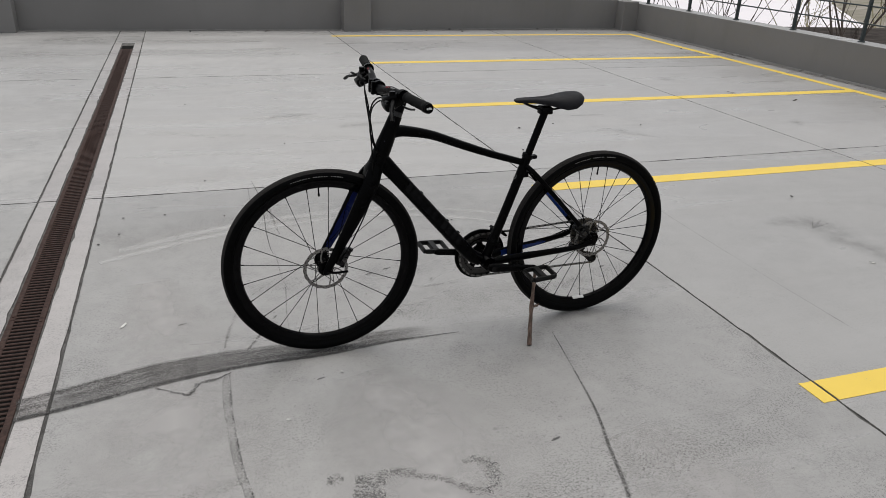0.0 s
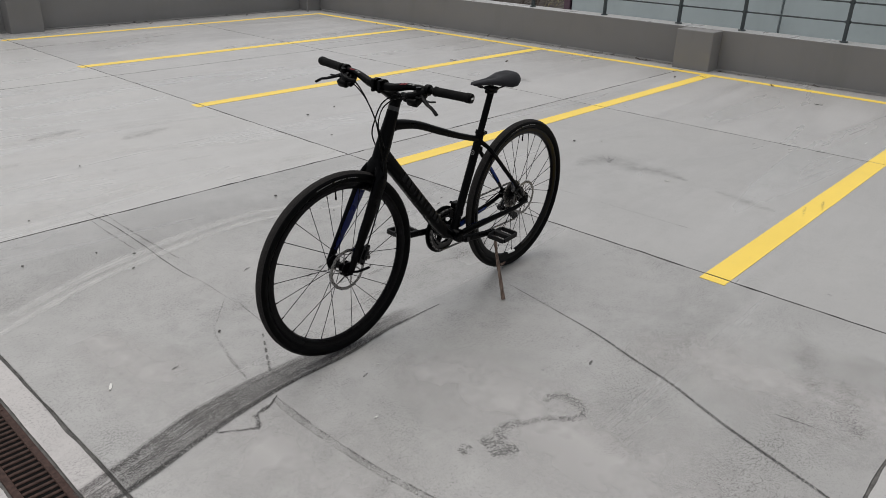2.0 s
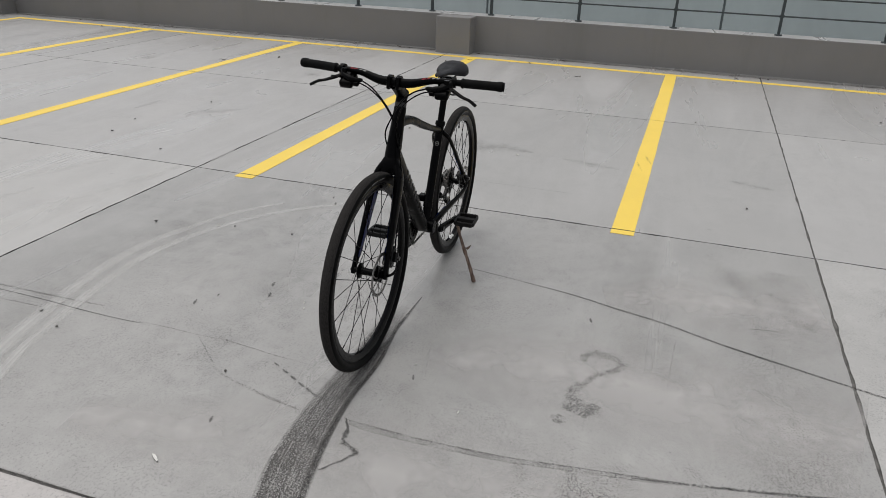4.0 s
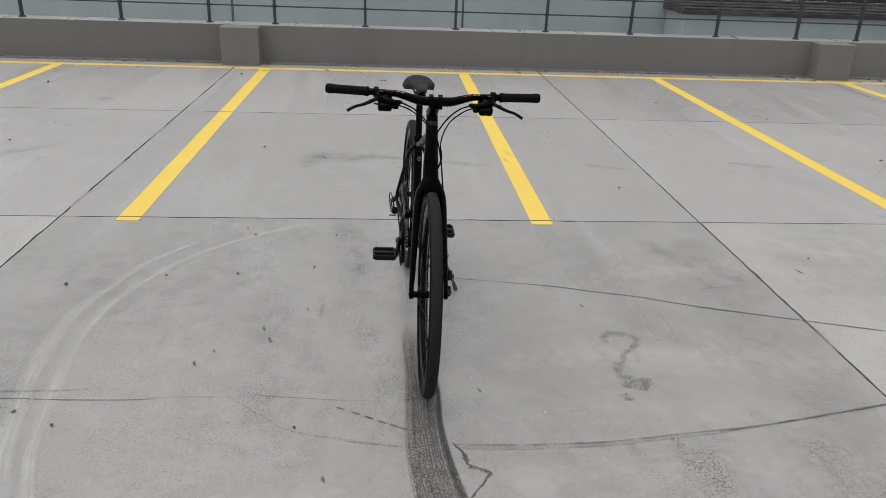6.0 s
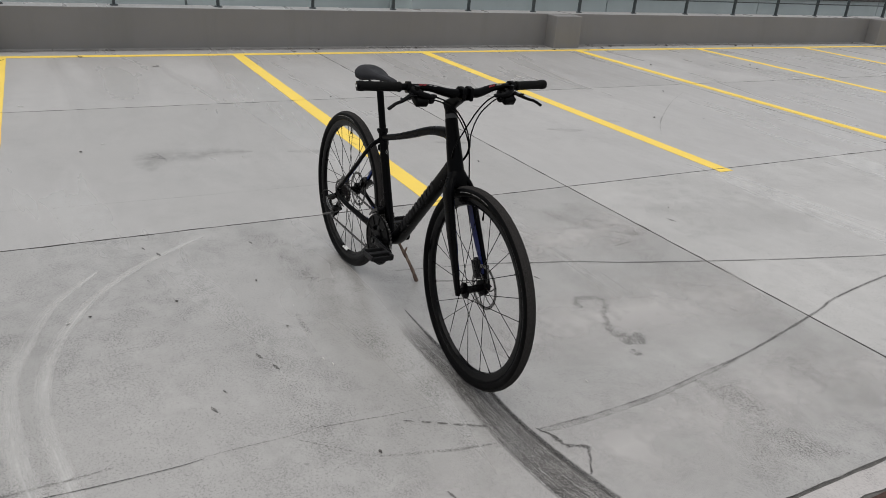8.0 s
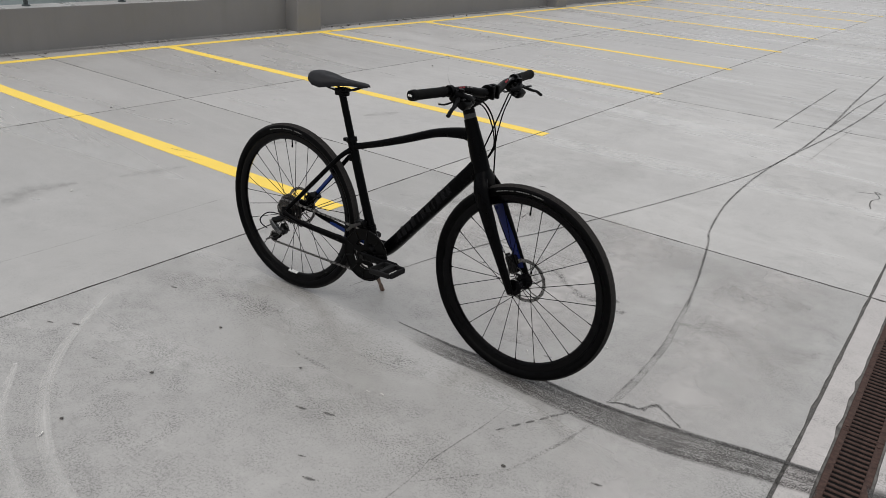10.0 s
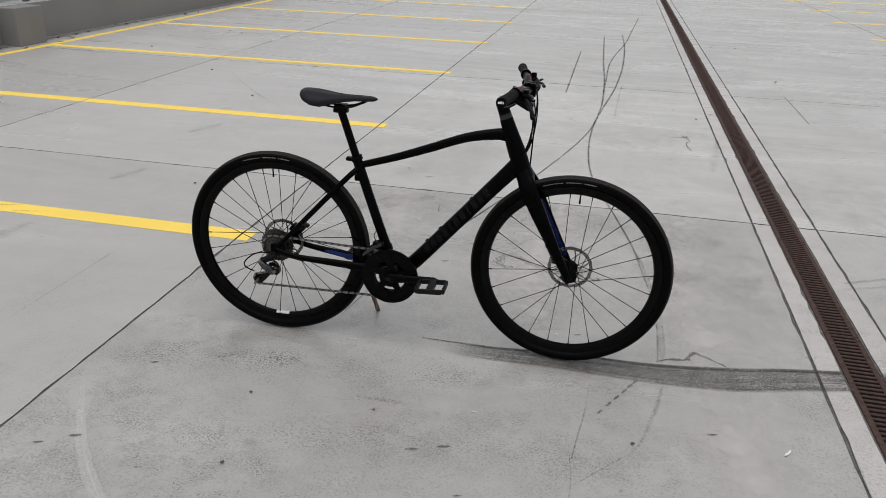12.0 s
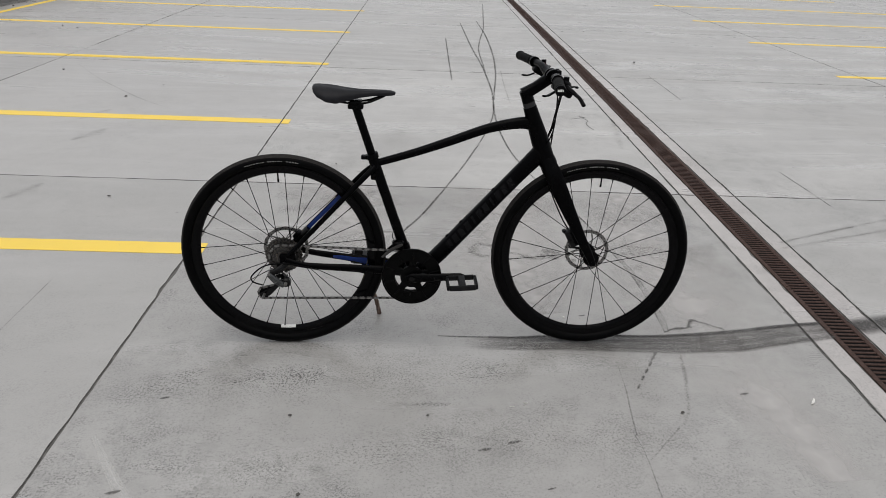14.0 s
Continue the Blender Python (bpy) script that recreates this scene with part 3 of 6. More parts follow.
M_OIL = spill_film()
M_DOUBLE = double_film()
M_PALEPATCH = mark("pale_slab_patch", (0.49, 0.475, 0.465), 0.28, 0.58, 2.2, 0.5, 0.66)
M_TROWEL = mark("pale_trowel_sweep", (0.60, 0.59, 0.575), 0.28, 0.72, 3.0, 0.5, 0.36)
M_GRIT = mark("worn_gritty_skin", (0.105, 0.101, 0.096), 0.53, 0.62, 150, 0.5, 0.42, patchy=0.12)
M_SOFT = mark("soft_damp_stain", (0.13, 0.126, 0.12), 0.30, 0.80, 16, 0.5, 0.34)
M_PATCH = mark("dark_grit_patch", (0.085, 0.082, 0.078), 0.50, 0.66, 150, 0.5, 0.50, patchy=0.35)


def scrub_film():
    """Dust swept into pale streaks that follow a turning wheel."""
    n = Nodes("pale_scrub_track")
    lanes = n.noise(1.0, 3, 0.6, n.place((0.25, 2.6, 1), "uv"))
    patch = n.noise(3.5, 4, 0.6, n.place())
    grain = n.noise(90, 3, 0.7, n.place())
    uv = n.t.nodes.new("ShaderNodeSeparateXYZ")
    n.link(n.t.nodes.new("ShaderNodeTexCoord").outputs["UV"], uv.inputs[0])
    across = n.maths("MULTIPLY", n.maths("ABSOLUTE", n.maths("SUBTRACT", uv.outputs[1], 0.5)), 2.0)
    a = n.maths("ADD", n.maths("MULTIPLY", lanes, 0.8), n.maths("ADD", n.maths("MULTIPLY", patch, 0.5), n.maths("MULTIPLY", grain, 0.2)))
    n.set(Base_Color=(0.60, 0.595, 0.58), Roughness=0.7)
    n.cut(n.maths("MULTIPLY", n.ramp(a, (0.52, 0.0), (0.95, 0.62)), n.ramp(across, (0.6, 1.0), (1.0, 0.0))))
    return n.mat


M_PALE = scrub_film()
M_SCUFF = mark("dark_scuff", (0.085, 0.081, 0.078), 0.33, 0.53, 230, 0.4, 0.8)
M_CRACK = mark("repaired_crack", (0.050, 0.048, 0.046), 0.34, 0.54, 190, 0.35, 0.85)


def ragged(points, widths, seed, jitter=0.0022, per=4):
    """More points between the given ones, pushed about, for a broken edge."""
    rnd = random.Random(seed)
    pts, ws = [], []
    for (p, q), (a, b) in zip(zip(points, points[1:]), zip(widths, widths[1:])):
        for k in range(per):
            f = k / per
            pts.append((p[0] + (q[0] - p[0]) * f + rnd.uniform(-jitter, jitter), p[1] + (q[1] - p[1]) * f + rnd.uniform(-jitter, jitter)))
            ws.append((a + (b - a) * f) * rnd.uniform(0.6, 1.35))
    return pts + [points[-1]], ws + [widths[-1]]


def stain(name, points, width, material, label, lift=0.0012, steps=6):
    return tagged(ribbon(name, points, width, material, lift, steps), label, name.replace("_", " "), kind="structure")


SKID = [(1.00, 2.486), (0.93, 2.487), (0.87, 2.486), (0.76, 2.480), (0.60, 2.468), (0.45, 2.463), (0.30, 2.464), (0.15, 2.457), (-0.07, 2.430), (-0.31, 2.367), (-0.482, 2.330)]
stain("tyre_mark", SKID, [0.05, 0.08, 0.094, 0.104, 0.116, 0.132, 0.136, 0.144, 0.155, 0.146, 0.138], M_SKID, "broad black speckled tyre skid mark on the concrete")
EDGE = [(1.07, 2.440), (0.98, 2.441), (0.87, 2.440), (0.765, 2.438), (0.53, 2.408), (0.30, 2.410), (0.126, 2.394), (-0.074, 2.358), (-0.304, 2.306), (-0.482, 2.272)]
stain("tyre_mark", EDGE, [0.005, 0.011, 0.018, 0.020, 0.022, 0.024, 0.026, 0.028, 0.030, 0.030], M_SKIDEDGE, "dark solid edge of the skid mark", 0.0018)
stain("tyre_mark", [(-0.618, 2.295), (-0.85, 2.235), (-1.15, 2.15), (-1.95, 1.93)], [0.138, 0.136, 0.13, 0.1], M_SKIDEDGE, "broad black speckled tyre skid mark beyond the drain")
for pts in ([(-0.683, 1.449), (-1.035, 1.276), (-1.447, 1.085), (-2.3, 0.68)], [(-0.666, 1.52), (-0.976, 1.393), (-1.358, 1.238), (-2.2, 0.88)]):
    stain("tyre_mark", pts, [0.025, 0.035, 0.035, 0.03], M_FAINT, "faint grey tyre line beyond the drain")
stain("tyre_mark", [(0.176, 2.37), (0.168, 2.30), (0.165, 2.16), (0.168, 2.03), (0.178, 1.85), (0.196, 1.727), (0.24, 1.426), (0.27, 1.28)], [0.02, 0.034, 0.034, 0.032, 0.030, 0.028, 0.024, 0.010], M_DOUBLE, "thin black curving double tyre line on the concrete")
stain("tyre_mark", [(0.232, 1.47), (0.25, 1.38), (0.296, 1.149), (0.406, 0.677), (0.464, 0.48), (0.531, 0.041), (0.559, -0.359), (0.566, -0.80), (0.545, -1.35), (0.484, -1.991), (0.402, -2.825), (0.336, -4.027), (0.313, -5.59), (0.346, -7.03)], [0.004, 0.013, 0.016, 0.017, 0.017, 0.017, 0.018, 0.019, 0.021, 0.022, 0.024, 0.027, 0.028, 0.022], M_LINE, "thin black curving tyre line on the concrete", 0.0016)
stain("tyre_mark", [(1.432, 2.34), (1.423, 2.28), (1.391, 2.089), (1.343, 1.833), (1.283, 1.63), (1.228, 1.43), (1.133, 1.187), (1.001, 0.757), (0.868, 0.295), (0.80, 0.03), (0.732, -0.237), (0.627, -0.721), (0.561, -1.164), (0.520, -1.75), (0.509, -2.225), (0.518, -3.227), (0.563, -4.51), (0.609, -6.74)], [0.003, 0.006, 0.009, 0.013, 0.017, 0.018, 0.018, 0.017, 0.017, 0.017, 0.017, 0.017, 0.018, 0.021, 0.023, 0.025, 0.028, 0.022], M_LINE, "thin black curving tyre line on the concrete")
stain("tyre_mark", [(0.513, -2.6), (0.500, -3.302), (0.485, -4.257), (0.41, -5.138), (0.298, -6.14), (0.207, -7.454), (0.067, -9.567)], 0.022, M_LINE, "thin curving tyre line on the concrete")
stain("tyre_mark", [(0.867, -2.40), (0.868, -3.6), (0.865, -5.1)], 0.021, M_LINE, "thin dark scrape on the concrete")
stain("tyre_mark", [(0.39, -1.465), (0.372, -2.17), (0.337, -2.96)], 0.016, M_FAINT, "faint dark scrape on the concrete")
stain("crack", [(0.174, 2.535), (0.196, 2.66), (0.222, 2.76), (0.255, 2.88), (0.30, 2.95), (0.447, 3.123)], [0.012, 0.020, 0.020, 0.016, 0.010, 0.004], M_FAINT, "faint grey scratch curving away from the skid mark")
stain("crack", [(0.425, 2.62), (0.435, 2.78), (0.447, 2.88), (0.460, 3.01)], [0.003, 0.007, 0.008, 0.006], M_FAINT, "faint end of a saw cut in the concrete")
stain("crack", [(1.318, 1.106), (1.33, 1.04), (1.339, 0.982)], [0.003, 0.008, 0.003], M_LINE, "short dark scratch in the concrete")
stain("crack", [(-1.222, -1.84), (-1.23, -2.4), (-1.232, -2.96)], 0.014, M_LINE, "thin dark scratch in the concrete")
stain("crack", [(-1.236, 0.88), (-1.225, 0.57), (-1.211, 0.26)], 0.012, M_LINE, "thin dark scratch in the concrete")
stain("crack", *ragged([(0.190, 2.378), (0.150, 2.352), (0.122, 2.343), (0.092, 2.340), (0.072, 2.330), (0.060, 2.296), (0.046, 2.273), (0.016, 2.288), (-0.018, 2.312), (-0.063, 2.345)], [0.008, 0.014, 0.019, 0.018, 0.020, 0.018, 0.020, 0.013, 0.010, 0.008], 31), M_CRACK, "short jagged dark crack in the concrete", 0.0022, 1)
stain("crack", [(-0.034, -0.976), (-0.12, -1.02), (-0.173, -1.051), (-0.132, -1.078), (-0.181, -0.95), (-0.15, -0.86), (-0.151, -0.76), (-0.172, -0.66)], 0.012, M_CRACK, "small dark scribble scraped into the concrete", 0.0016, 3)
for x, y, r in ((0.268, 2.535, 0.011), (0.284, 2.563, 0.012), (0.304, 2.602, 0.011), (0.330, 2.648, 0.011), (0.356, 2.694, 0.010), (0.383, 2.745, 0.009)):
    stain("scuff", [(x - 0.008, y - 0.015), (x, y), (x + 0.008, y + 0.015)], [0.008, r * 1.5, 0.008], M_SCUFF, "short dark scuff on the concrete", 0.0016, 3)
for x, y, half in ((0.676, 3.304, 0.020), (0.762, 3.250, 0.012), (0.846, 3.052, 0.020), (0.939, 3.089, 0.020), (0.028, 2.776, 0.016), (1.956, 3.290, 0.020), (1.687, 3.368, 0.012), (2.04, 3.344, 0.014), (0.487, 2.257, 0.014), (1.141, 1.724, 0.018), (1.955, 2.863, 0.014), (1.516, 0.515, 0.03)):
    stain("scuff", [(x - half, y - half * 0.4), (x, y), (x + half, y + half * 0.3)], [0.006, half * 0.9, 0.006], M_SCUFF, "small dark scuff on the concrete", 0.0016, 3)
stain("crack", [(0.447, 4.53), (0.455, 4.41), (0.466, 4.23), (0.460, 3.90), (0.448, 3.69), (0.444, 3.47), (0.450, 3.38)], [0.003, 0.006, 0.007, 0.0065, 0.006, 0.005, 0.002], M_CRACK, "short overrun of a saw cut in the concrete", 0.0018)
stain("crack", [(0.457, 3.42), (0.459, 3.27), (0.456, 3.10), (0.470, 2.98)], [0.003, 0.007, 0.006, 0.003], M_FAINT, "faint end of a saw cut in the concrete")
stain("crack", [(0.505, 4.44), (0.500, 4.10), (0.502, 3.80), (0.510, 3.62)], [0.010, 0.018, 0.016, 0.012], M_FAINT, "faint second saw scratch in the concrete")
stain("crack", [(0.416, 4.42), (0.406, 4.10), (0.408, 3.84)], [0.008, 0.013, 0.005], M_FAINT, "faint third saw scratch in the concrete")
stain("crack", [(2.76, 4.385), (2.70, 3.5), (2.68, 2.65), (2.68, 2.05)], 0.008, M_FAINT, "hairline crack in the concrete")
for spill, widths in (
    ([(0.818, 1.704), (0.868, 1.699), (0.891, 1.654), (0.882, 1.601), (0.859, 1.568)], [0.03, 0.05, 0.07, 0.07, 0.05]),
    ([(0.859, 1.566), (0.834, 1.563), (0.786, 1.596), (0.738, 1.648), (0.683, 1.668)], [0.05, 0.05, 0.04, 0.035, 0.04]),
    ([(0.683, 1.668), (0.642, 1.703), (0.595, 1.712)], [0.04, 0.05, 0.05]),
    ([(0.595, 1.712), (0.535, 1.695), (0.489, 1.7)], [0.06, 0.09, 0.06]),
    ([(0.474, 1.66), (0.52, 1.638), (0.56, 1.623)], [0.06, 0.09, 0.05]),
    ([(0.459, 1.719), (0.438, 1.727), (0.413, 1.734)], [0.04, 0.065, 0.04])):
    stain("spill_stain", spill, [w * 1.0 for w in widths], M_OIL, "dark speckled dried spill on the concrete")
stain("scrub_mark", [(-0.33, 3.46), (0.09, 3.645), (0.301, 3.70), (0.549, 3.748), (0.848, 3.790), (1.112, 3.774), (1.40, 3.69), (1.66, 3.55), (1.90, 3.33), (2.10, 3.06)], [0.05, 0.055, 0.06, 0.065, 0.065, 0.06, 0.055, 0.05, 0.045, 0.02], M_PALE, "pale curved scrub mark on the concrete")
stain("scrub_mark", [(-0.25, 3.58), (0.10, 3.73), (0.35, 3.80), (0.606, 3.856), (0.858, 3.882), (1.092, 3.884), (1.321, 3.826), (1.584, 3.741), (1.85, 3.56)], [0.06, 0.085, 0.085, 0.085, 0.085, 0.075, 0.065, 0.055, 0.02], M_PALE, "broad pale curved scrub mark on the concrete")
# Pale sweeps left by the trowel.
for sweep_line, widths in (
    ([(0.10, 5.70), (0.45, 5.63), (0.80, 5.53), (1.20, 5.43), (1.70, 5.18), (2.10, 5.00)], [0.05, 0.12, 0.16, 0.16, 0.13, 0.05]),
    ([(-0.37, 4.62), (0.0, 4.66), (0.50, 4.68), (1.05, 4.70), (1.60, 4.60), (2.18, 4.50)], [0.30, 0.38, 0.40, 0.36, 0.22, 0.06]),
    ([(-0.37, 5.84), (-0.05, 5.80), (0.28, 5.60)], [0.20, 0.16, 0.06]),
    ([(0.50, 6.16), (0.95, 6.12), (1.50, 6.06), (2.15, 5.90)], [0.06, 0.16, 0.14, 0.05]),
    ([(-0.37, 5.20), (0.3, 5.16), (1.0, 5.08), (1.5, 5.0)], [0.10, 0.14, 0.12, 0.04])):
    stain("trowel_mark", sweep_line, widths, M_TROWEL, "pale smooth trowel sweep in the concrete", 0.0006)
# Broad pale patches on the slab east of the drain.
stain("wash", [(-0.02, 0.79), (0.02, 1.4), (0.0, 2.1), (-0.04, 2.7), (-0.10, 3.2)], [0.62, 0.70, 0.66, 0.5, 0.2], M_PALEPATCH, "pale patch on the concrete beside the drain", 0.0006)
stain("wash", [(0.62, 0.79), (0.72, 1.3), (0.72, 1.8), (0.62, 2.25)], [0.75, 0.85, 0.75, 0.25], M_PALEPATCH, "pale patch on the concrete", 0.0005)
stain("wash", [(1.55, 0.79), (1.50, 1.2), (1.38, 1.7)], [0.85, 0.75, 0.25], M_PALEPATCH, "pale patch on the concrete", 0.0004)
stain("crack", [(4.508, -2.527), (4.077, -1.923), (3.581, -1.34), (3.36, -1.112), (3.104, -0.886)], [0.004, 0.012, 0.018, 0.012, 0.004], M_FAINT, "faint curved scratch in the concrete")
for x, y in ((3.62, 1.69), (3.42, 1.73)):
    stain("scuff", [(x - 0.10, y - 0.03), (x, y), (x + 0.09, y + 0.02)], [0.01, 0.025, 0.01], M_FAINT, "dark rubber scuff across the yellow line", 0.0030, 3)
# Joints filled here and there with smeared mortar.
for a, c in (((4.832, -3.15), (4.832, -3.8)), ((4.832, -4.35), (4.832, -4.6)), ((2.35, 4.393), (2.62, 4.393)), ((3.05, 4.393), (3.28, 4.393)), ((3.9, 4.393), (4.3, 4.393)), ((5.2, 4.393), (5.45, 4.393)), ((6.15, 4.393), (6.4, 4.393))):
    fill = ribbon("joint_fill", [a, (a[0] * 0.5 + c[0] * 0.5, a[1] * 0.5 + c[1] * 0.5), c], [0.009, 0.013, 0.008], M_SMOOTH, 0.0010, 3)
    tagged(fill, "grey mortar smeared over a joint in the deck", "joint filler", kind="structure")
stain("joint_smear", [(2.3, 4.395), (3.4, 4.392), (4.8, 4.394), (6.2, 4.392), (7.0, 4.394)], [0.02, 0.032, 0.028, 0.032, 0.02], M_FAINT, "grey speckled smear along a joint", 0.0014)
# Broad areas where the skin is worn down to the grit.
for worn_line, widths in (
    ([(1.95, 0.95), (1.3, 1.05), (0.6, 1.0), (-0.2, 1.1)], [0.2, 0.50, 0.50, 0.2]),
    ([(2.15, 1.75), (1.6, 1.55), (1.05, 1.50), (0.75, 1.35)], [0.2, 0.55, 0.5, 0.2]),
    ([(2.1, 2.85), (1.65, 2.74), (1.1, 2.72), (0.75, 2.66)], [0.1, 0.36, 0.34, 0.1]),
    ([(-0.30, 1.85), (-0.05, 1.62), (0.3, 1.50)], [0.1, 0.40, 0.1]),
    ([(1.5, 3.15), (0.9, 3.05), (0.3, 3.02)], [0.1, 0.36, 0.1]),
    ([(1.7, 0.55), (1.4, 0.1), (1.3, -0.5)], [0.3, 0.6, 0.2]),
    ([(-0.34, 3.7), (0.2, 3.85), (0.8, 3.95), (1.4, 3.9)], [0.4, 0.75, 0.7, 0.3])):
    stain("worn_patch", worn_line, widths, M_GRIT, "worn gritty area of the concrete", 0.0008)
# Gritty dark stains.
stain("stain", [(3.18, 3.15), (3.36, 3.14), (3.49, 3.05), (3.45, 2.85), (3.48, 2.68), (3.44, 2.47)], [0.05, 0.24, 0.32, 0.30, 0.22, 0.05], M_SOFT, "soft dark damp stain on the concrete", 0.001)
stain("stain", [(3.24, 5.24), (3.42, 5.28), (3.52, 5.13), (3.70, 4.97)], [0.02, 0.12, 0.14, 0.02], M_SOFT, "soft dark damp stain on the concrete", 0.001)
for cx, cy, a, b, w in ((5.28, 5.21, 0.05, 0.11, 0.12), (5.30, 7.25, 0.07, 0.06, 0.16), (3.47, 5.79, 0.17, 0.0, 0.06), (3.42, -0.12, 0.05, 0.16, 0.10), (3.60, -0.67, 0.05, 0.16, 0.10), (3.31, 1.02, 0.04, 0.14, 0.10), (3.34, 2.05, 0.04, 0.2, 0.09), (0.94, 6.2, 0.2, 0.04, 0.1), (1.43, 5.8, 0.2, 0.05, 0.14)):
    stain("stain", [(cx - a, cy - b), (cx - a * 0.3, cy - b * 0.1), (cx + a * 0.3, cy + b * 0.3), (cx + a, cy + b)], [w * 0.5, w * 1.5, w * 1.3, w * 0.4], M_SOFT, "soft dark damp stain on the concrete", 0.001)
for cx, cy, a, b, w in ((0.935, 2.66, 0.11, 0.04, 0.19), (1.60, 2.73, 0.16, 0.05, 0.20), (-0.19, 1.60, 0.13, 0.12, 0.22), (0.07, 1.60, 0.13, 0.05, 0.20), (0.06, 1.77, 0.12, 0.03, 0.12), (0.16, 1.22, 0.18, 0.10, 0.28), (-0.05, 1.18, 0.12, 0.05, 0.22), (1.54, 0.92, 0.16, 0.08, 0.20), (1.80, 1.16, 0.24, 0.12, 0.20), (-0.33, -0.60, 0.06, 0.45, 0.10), (2.0, 2.75, 0.14, 0.06, 0.16), (1.10, 2.87, 0.10, 0.0, 0.03)):
    stain("stain", [(cx - a, cy - b), (cx - a * 0.3, cy - b * 0.1), (cx + a * 0.3, cy + b * 0.3), (cx + a, cy + b)], [0.03, w, w * 0.8, 0.03], M_PATCH, "dark gritty stain on the concrete", 0.001)


# Dirt washed against the foot of the parapets.
M_DIRT = mark("wall_foot_dirt", (0.10, 0.095, 0.09), 0.34, 0.60, 70, 0.5, 0.7)
DIRT = "dark dirt along the foot of the parapet"
stain("dirt", [(7.41, 11.3), (7.42, 9.3), (7.40, 7.4), (7.42, 5.7), (7.40, 4.60)], [0.16, 0.10, 0.14, 0.10, 0.2], M_DIRT, DIRT, 0.0030)
stain("dirt", [(7.41, 4.06), (7.42, 2.5), (7.40, 1.0), (7.42, -0.7), (7.40, -2.7)], [0.14, 0.09, 0.14, 0.10, 0.2], M_DIRT, DIRT, 0.0030)
stain("dirt", [(7.41, -3.23), (7.42, -5.3), (7.40, -7.8), (7.42, -10.0)], [0.18, 0.10, 0.14, 0.12], M_DIRT, DIRT, 0.0030)
stain("dirt", [(7.18, 11.60), (6.0, 11.61), (4.5, 11.59), (2.9, 11.60)], [0.18, 0.12, 0.14, 0.18], M_DIRT, DIRT, 0.0030)
stain("dirt", [(2.4, 11.60), (0.5, 11.61), (-1.9, 11.59)], [0.18, 0.12, 0.16], M_DIRT, DIRT, 0.0030)

# ---- litter ----
def chip(name, x, y, size, material, label, category, seed, flat=0.35):
    rnd = random.Random(seed)
    b = bmesh.new()
    bmesh.ops.create_icosphere(b, subdivisions=1, radius=size)
    for v in b.verts:
        v.co *= 0.75 + 0.5 * rnd.random()
        v.co.z *= flat
        v.co.x *= 1.5
    low = min(v.co.z for v in b.verts)
    ob = obj(name, b, material)
    ob.matrix_world = pose(x, y, 0.002 - low, 0, 0, rnd.uniform(0, 180))
    return tagged(ob, label, category)


def scrap(x, y, size, seed, name="paper_scrap", material=None, label="small crumpled white scrap on the concrete", category="litter"):
    """A thin curled flake."""
    rnd = random.Random(seed)
    b = bmesh.new()
    n = 5
    rows = []
    for i in range(n):
        u = i / (n - 1) - 0.5
        h = 0.004 + size * 0.25 * abs(math.sin(3 * u + rnd.random()))
        wob = size * 0.25 * (0.6 + 0.6 * rnd.random()) * (1.1 - abs(u))
        rows.append([b.verts.new((u * 2 * size, s * wob, h + s * rnd.uniform(-0.002, 0.003))) for s in (-1, 1)])
    for r0, r1 in zip(rows, rows[1:]):
        b.faces.new((r0[0], r0[1], r1[1], r1[0]))
    r = bmesh.ops.extrude_face_region(b, geom=b.faces[:])
    for v in r["geom"]:
        if isinstance(v, bmesh.types.BMVert):
            v.co.z -= 0.002
    low = min(v.co.z for v in b.verts)
    ob = obj(name, b, material or M_PAPER)
    ob.matrix_world = pose(x, y, 0.001 - low, 0, 0, rnd.uniform(0, 180))
    return tagged(ob, label, category)


for k, (x, y, s) in enumerate(((-0.190, 2.817, 0.018), (0.835, 2.878, 0.008), (0.789, 2.857, 0.007), (1.413, 3.692, 0.010), (-0.431, -1.94, 0.035), (3.337, 2.562, 0.014), (0.565, 2.277, 0.007), (0.347, 2.044, 0.008), (4.996, 3.838, 0.022), (3.834, 3.365, 0.012))):
    scrap(x, y, s, k)
for k, (x, y, s) in enumerate(((1.541, 2.942, 0.009), (0.279, 2.890, 0.010), (0.380, 3.816, 0.011), (0.303, 3.664, 0.010), (1.340, 4.023, 0.015), (0.255, 3.947, 0.010), (-0.05, 4.03, 0.010), (-0.259, 4.03, 0.009), (-0.264, 3.802, 0.009), (-0.351, 3.686, 0.010), (0.176, 4.582, 0.010), (0.753, 5.332, 0.013), (0.085, 6.745, 0.012), (1.443, 3.614, 0.009), (1.461, 3.290, 0.010), (1.109, 2.931, 0.007), (3.681, 3.506, 0.014), (3.758, 5.365, 0.014), (2.668, 5.458, 0.016), (2.427, 4.847, 0.012), (3.017, 5.545, 0.012), (1.683, 0.377, 0.008), (2.829, 1.061, 0.012), (4.906, 1.395, 0.015), (5.62, -0.133, 0.015), (4.532, -2.241, 0.018), (5.943, -3.347, 0.018), (3.591, -1.254, 0.018), (3.436, -1.722, 0.010), (5.766, -4.996, 0.022), (5.517, -4.844, 0.016), (-0.288, -1.688, 0.014), (-0.117, -1.975, 0.010), (-1.282, -3.753, 0.022), (-0.854, -6.174, 0.016), (-1.18, -6.222, 0.016))):
    chip("stone", x, y, s * 0.55, M_STONE, "tiny dark stone lying on the concrete", "stone", 100 + k, 0.5)
rnd = random.Random(7)
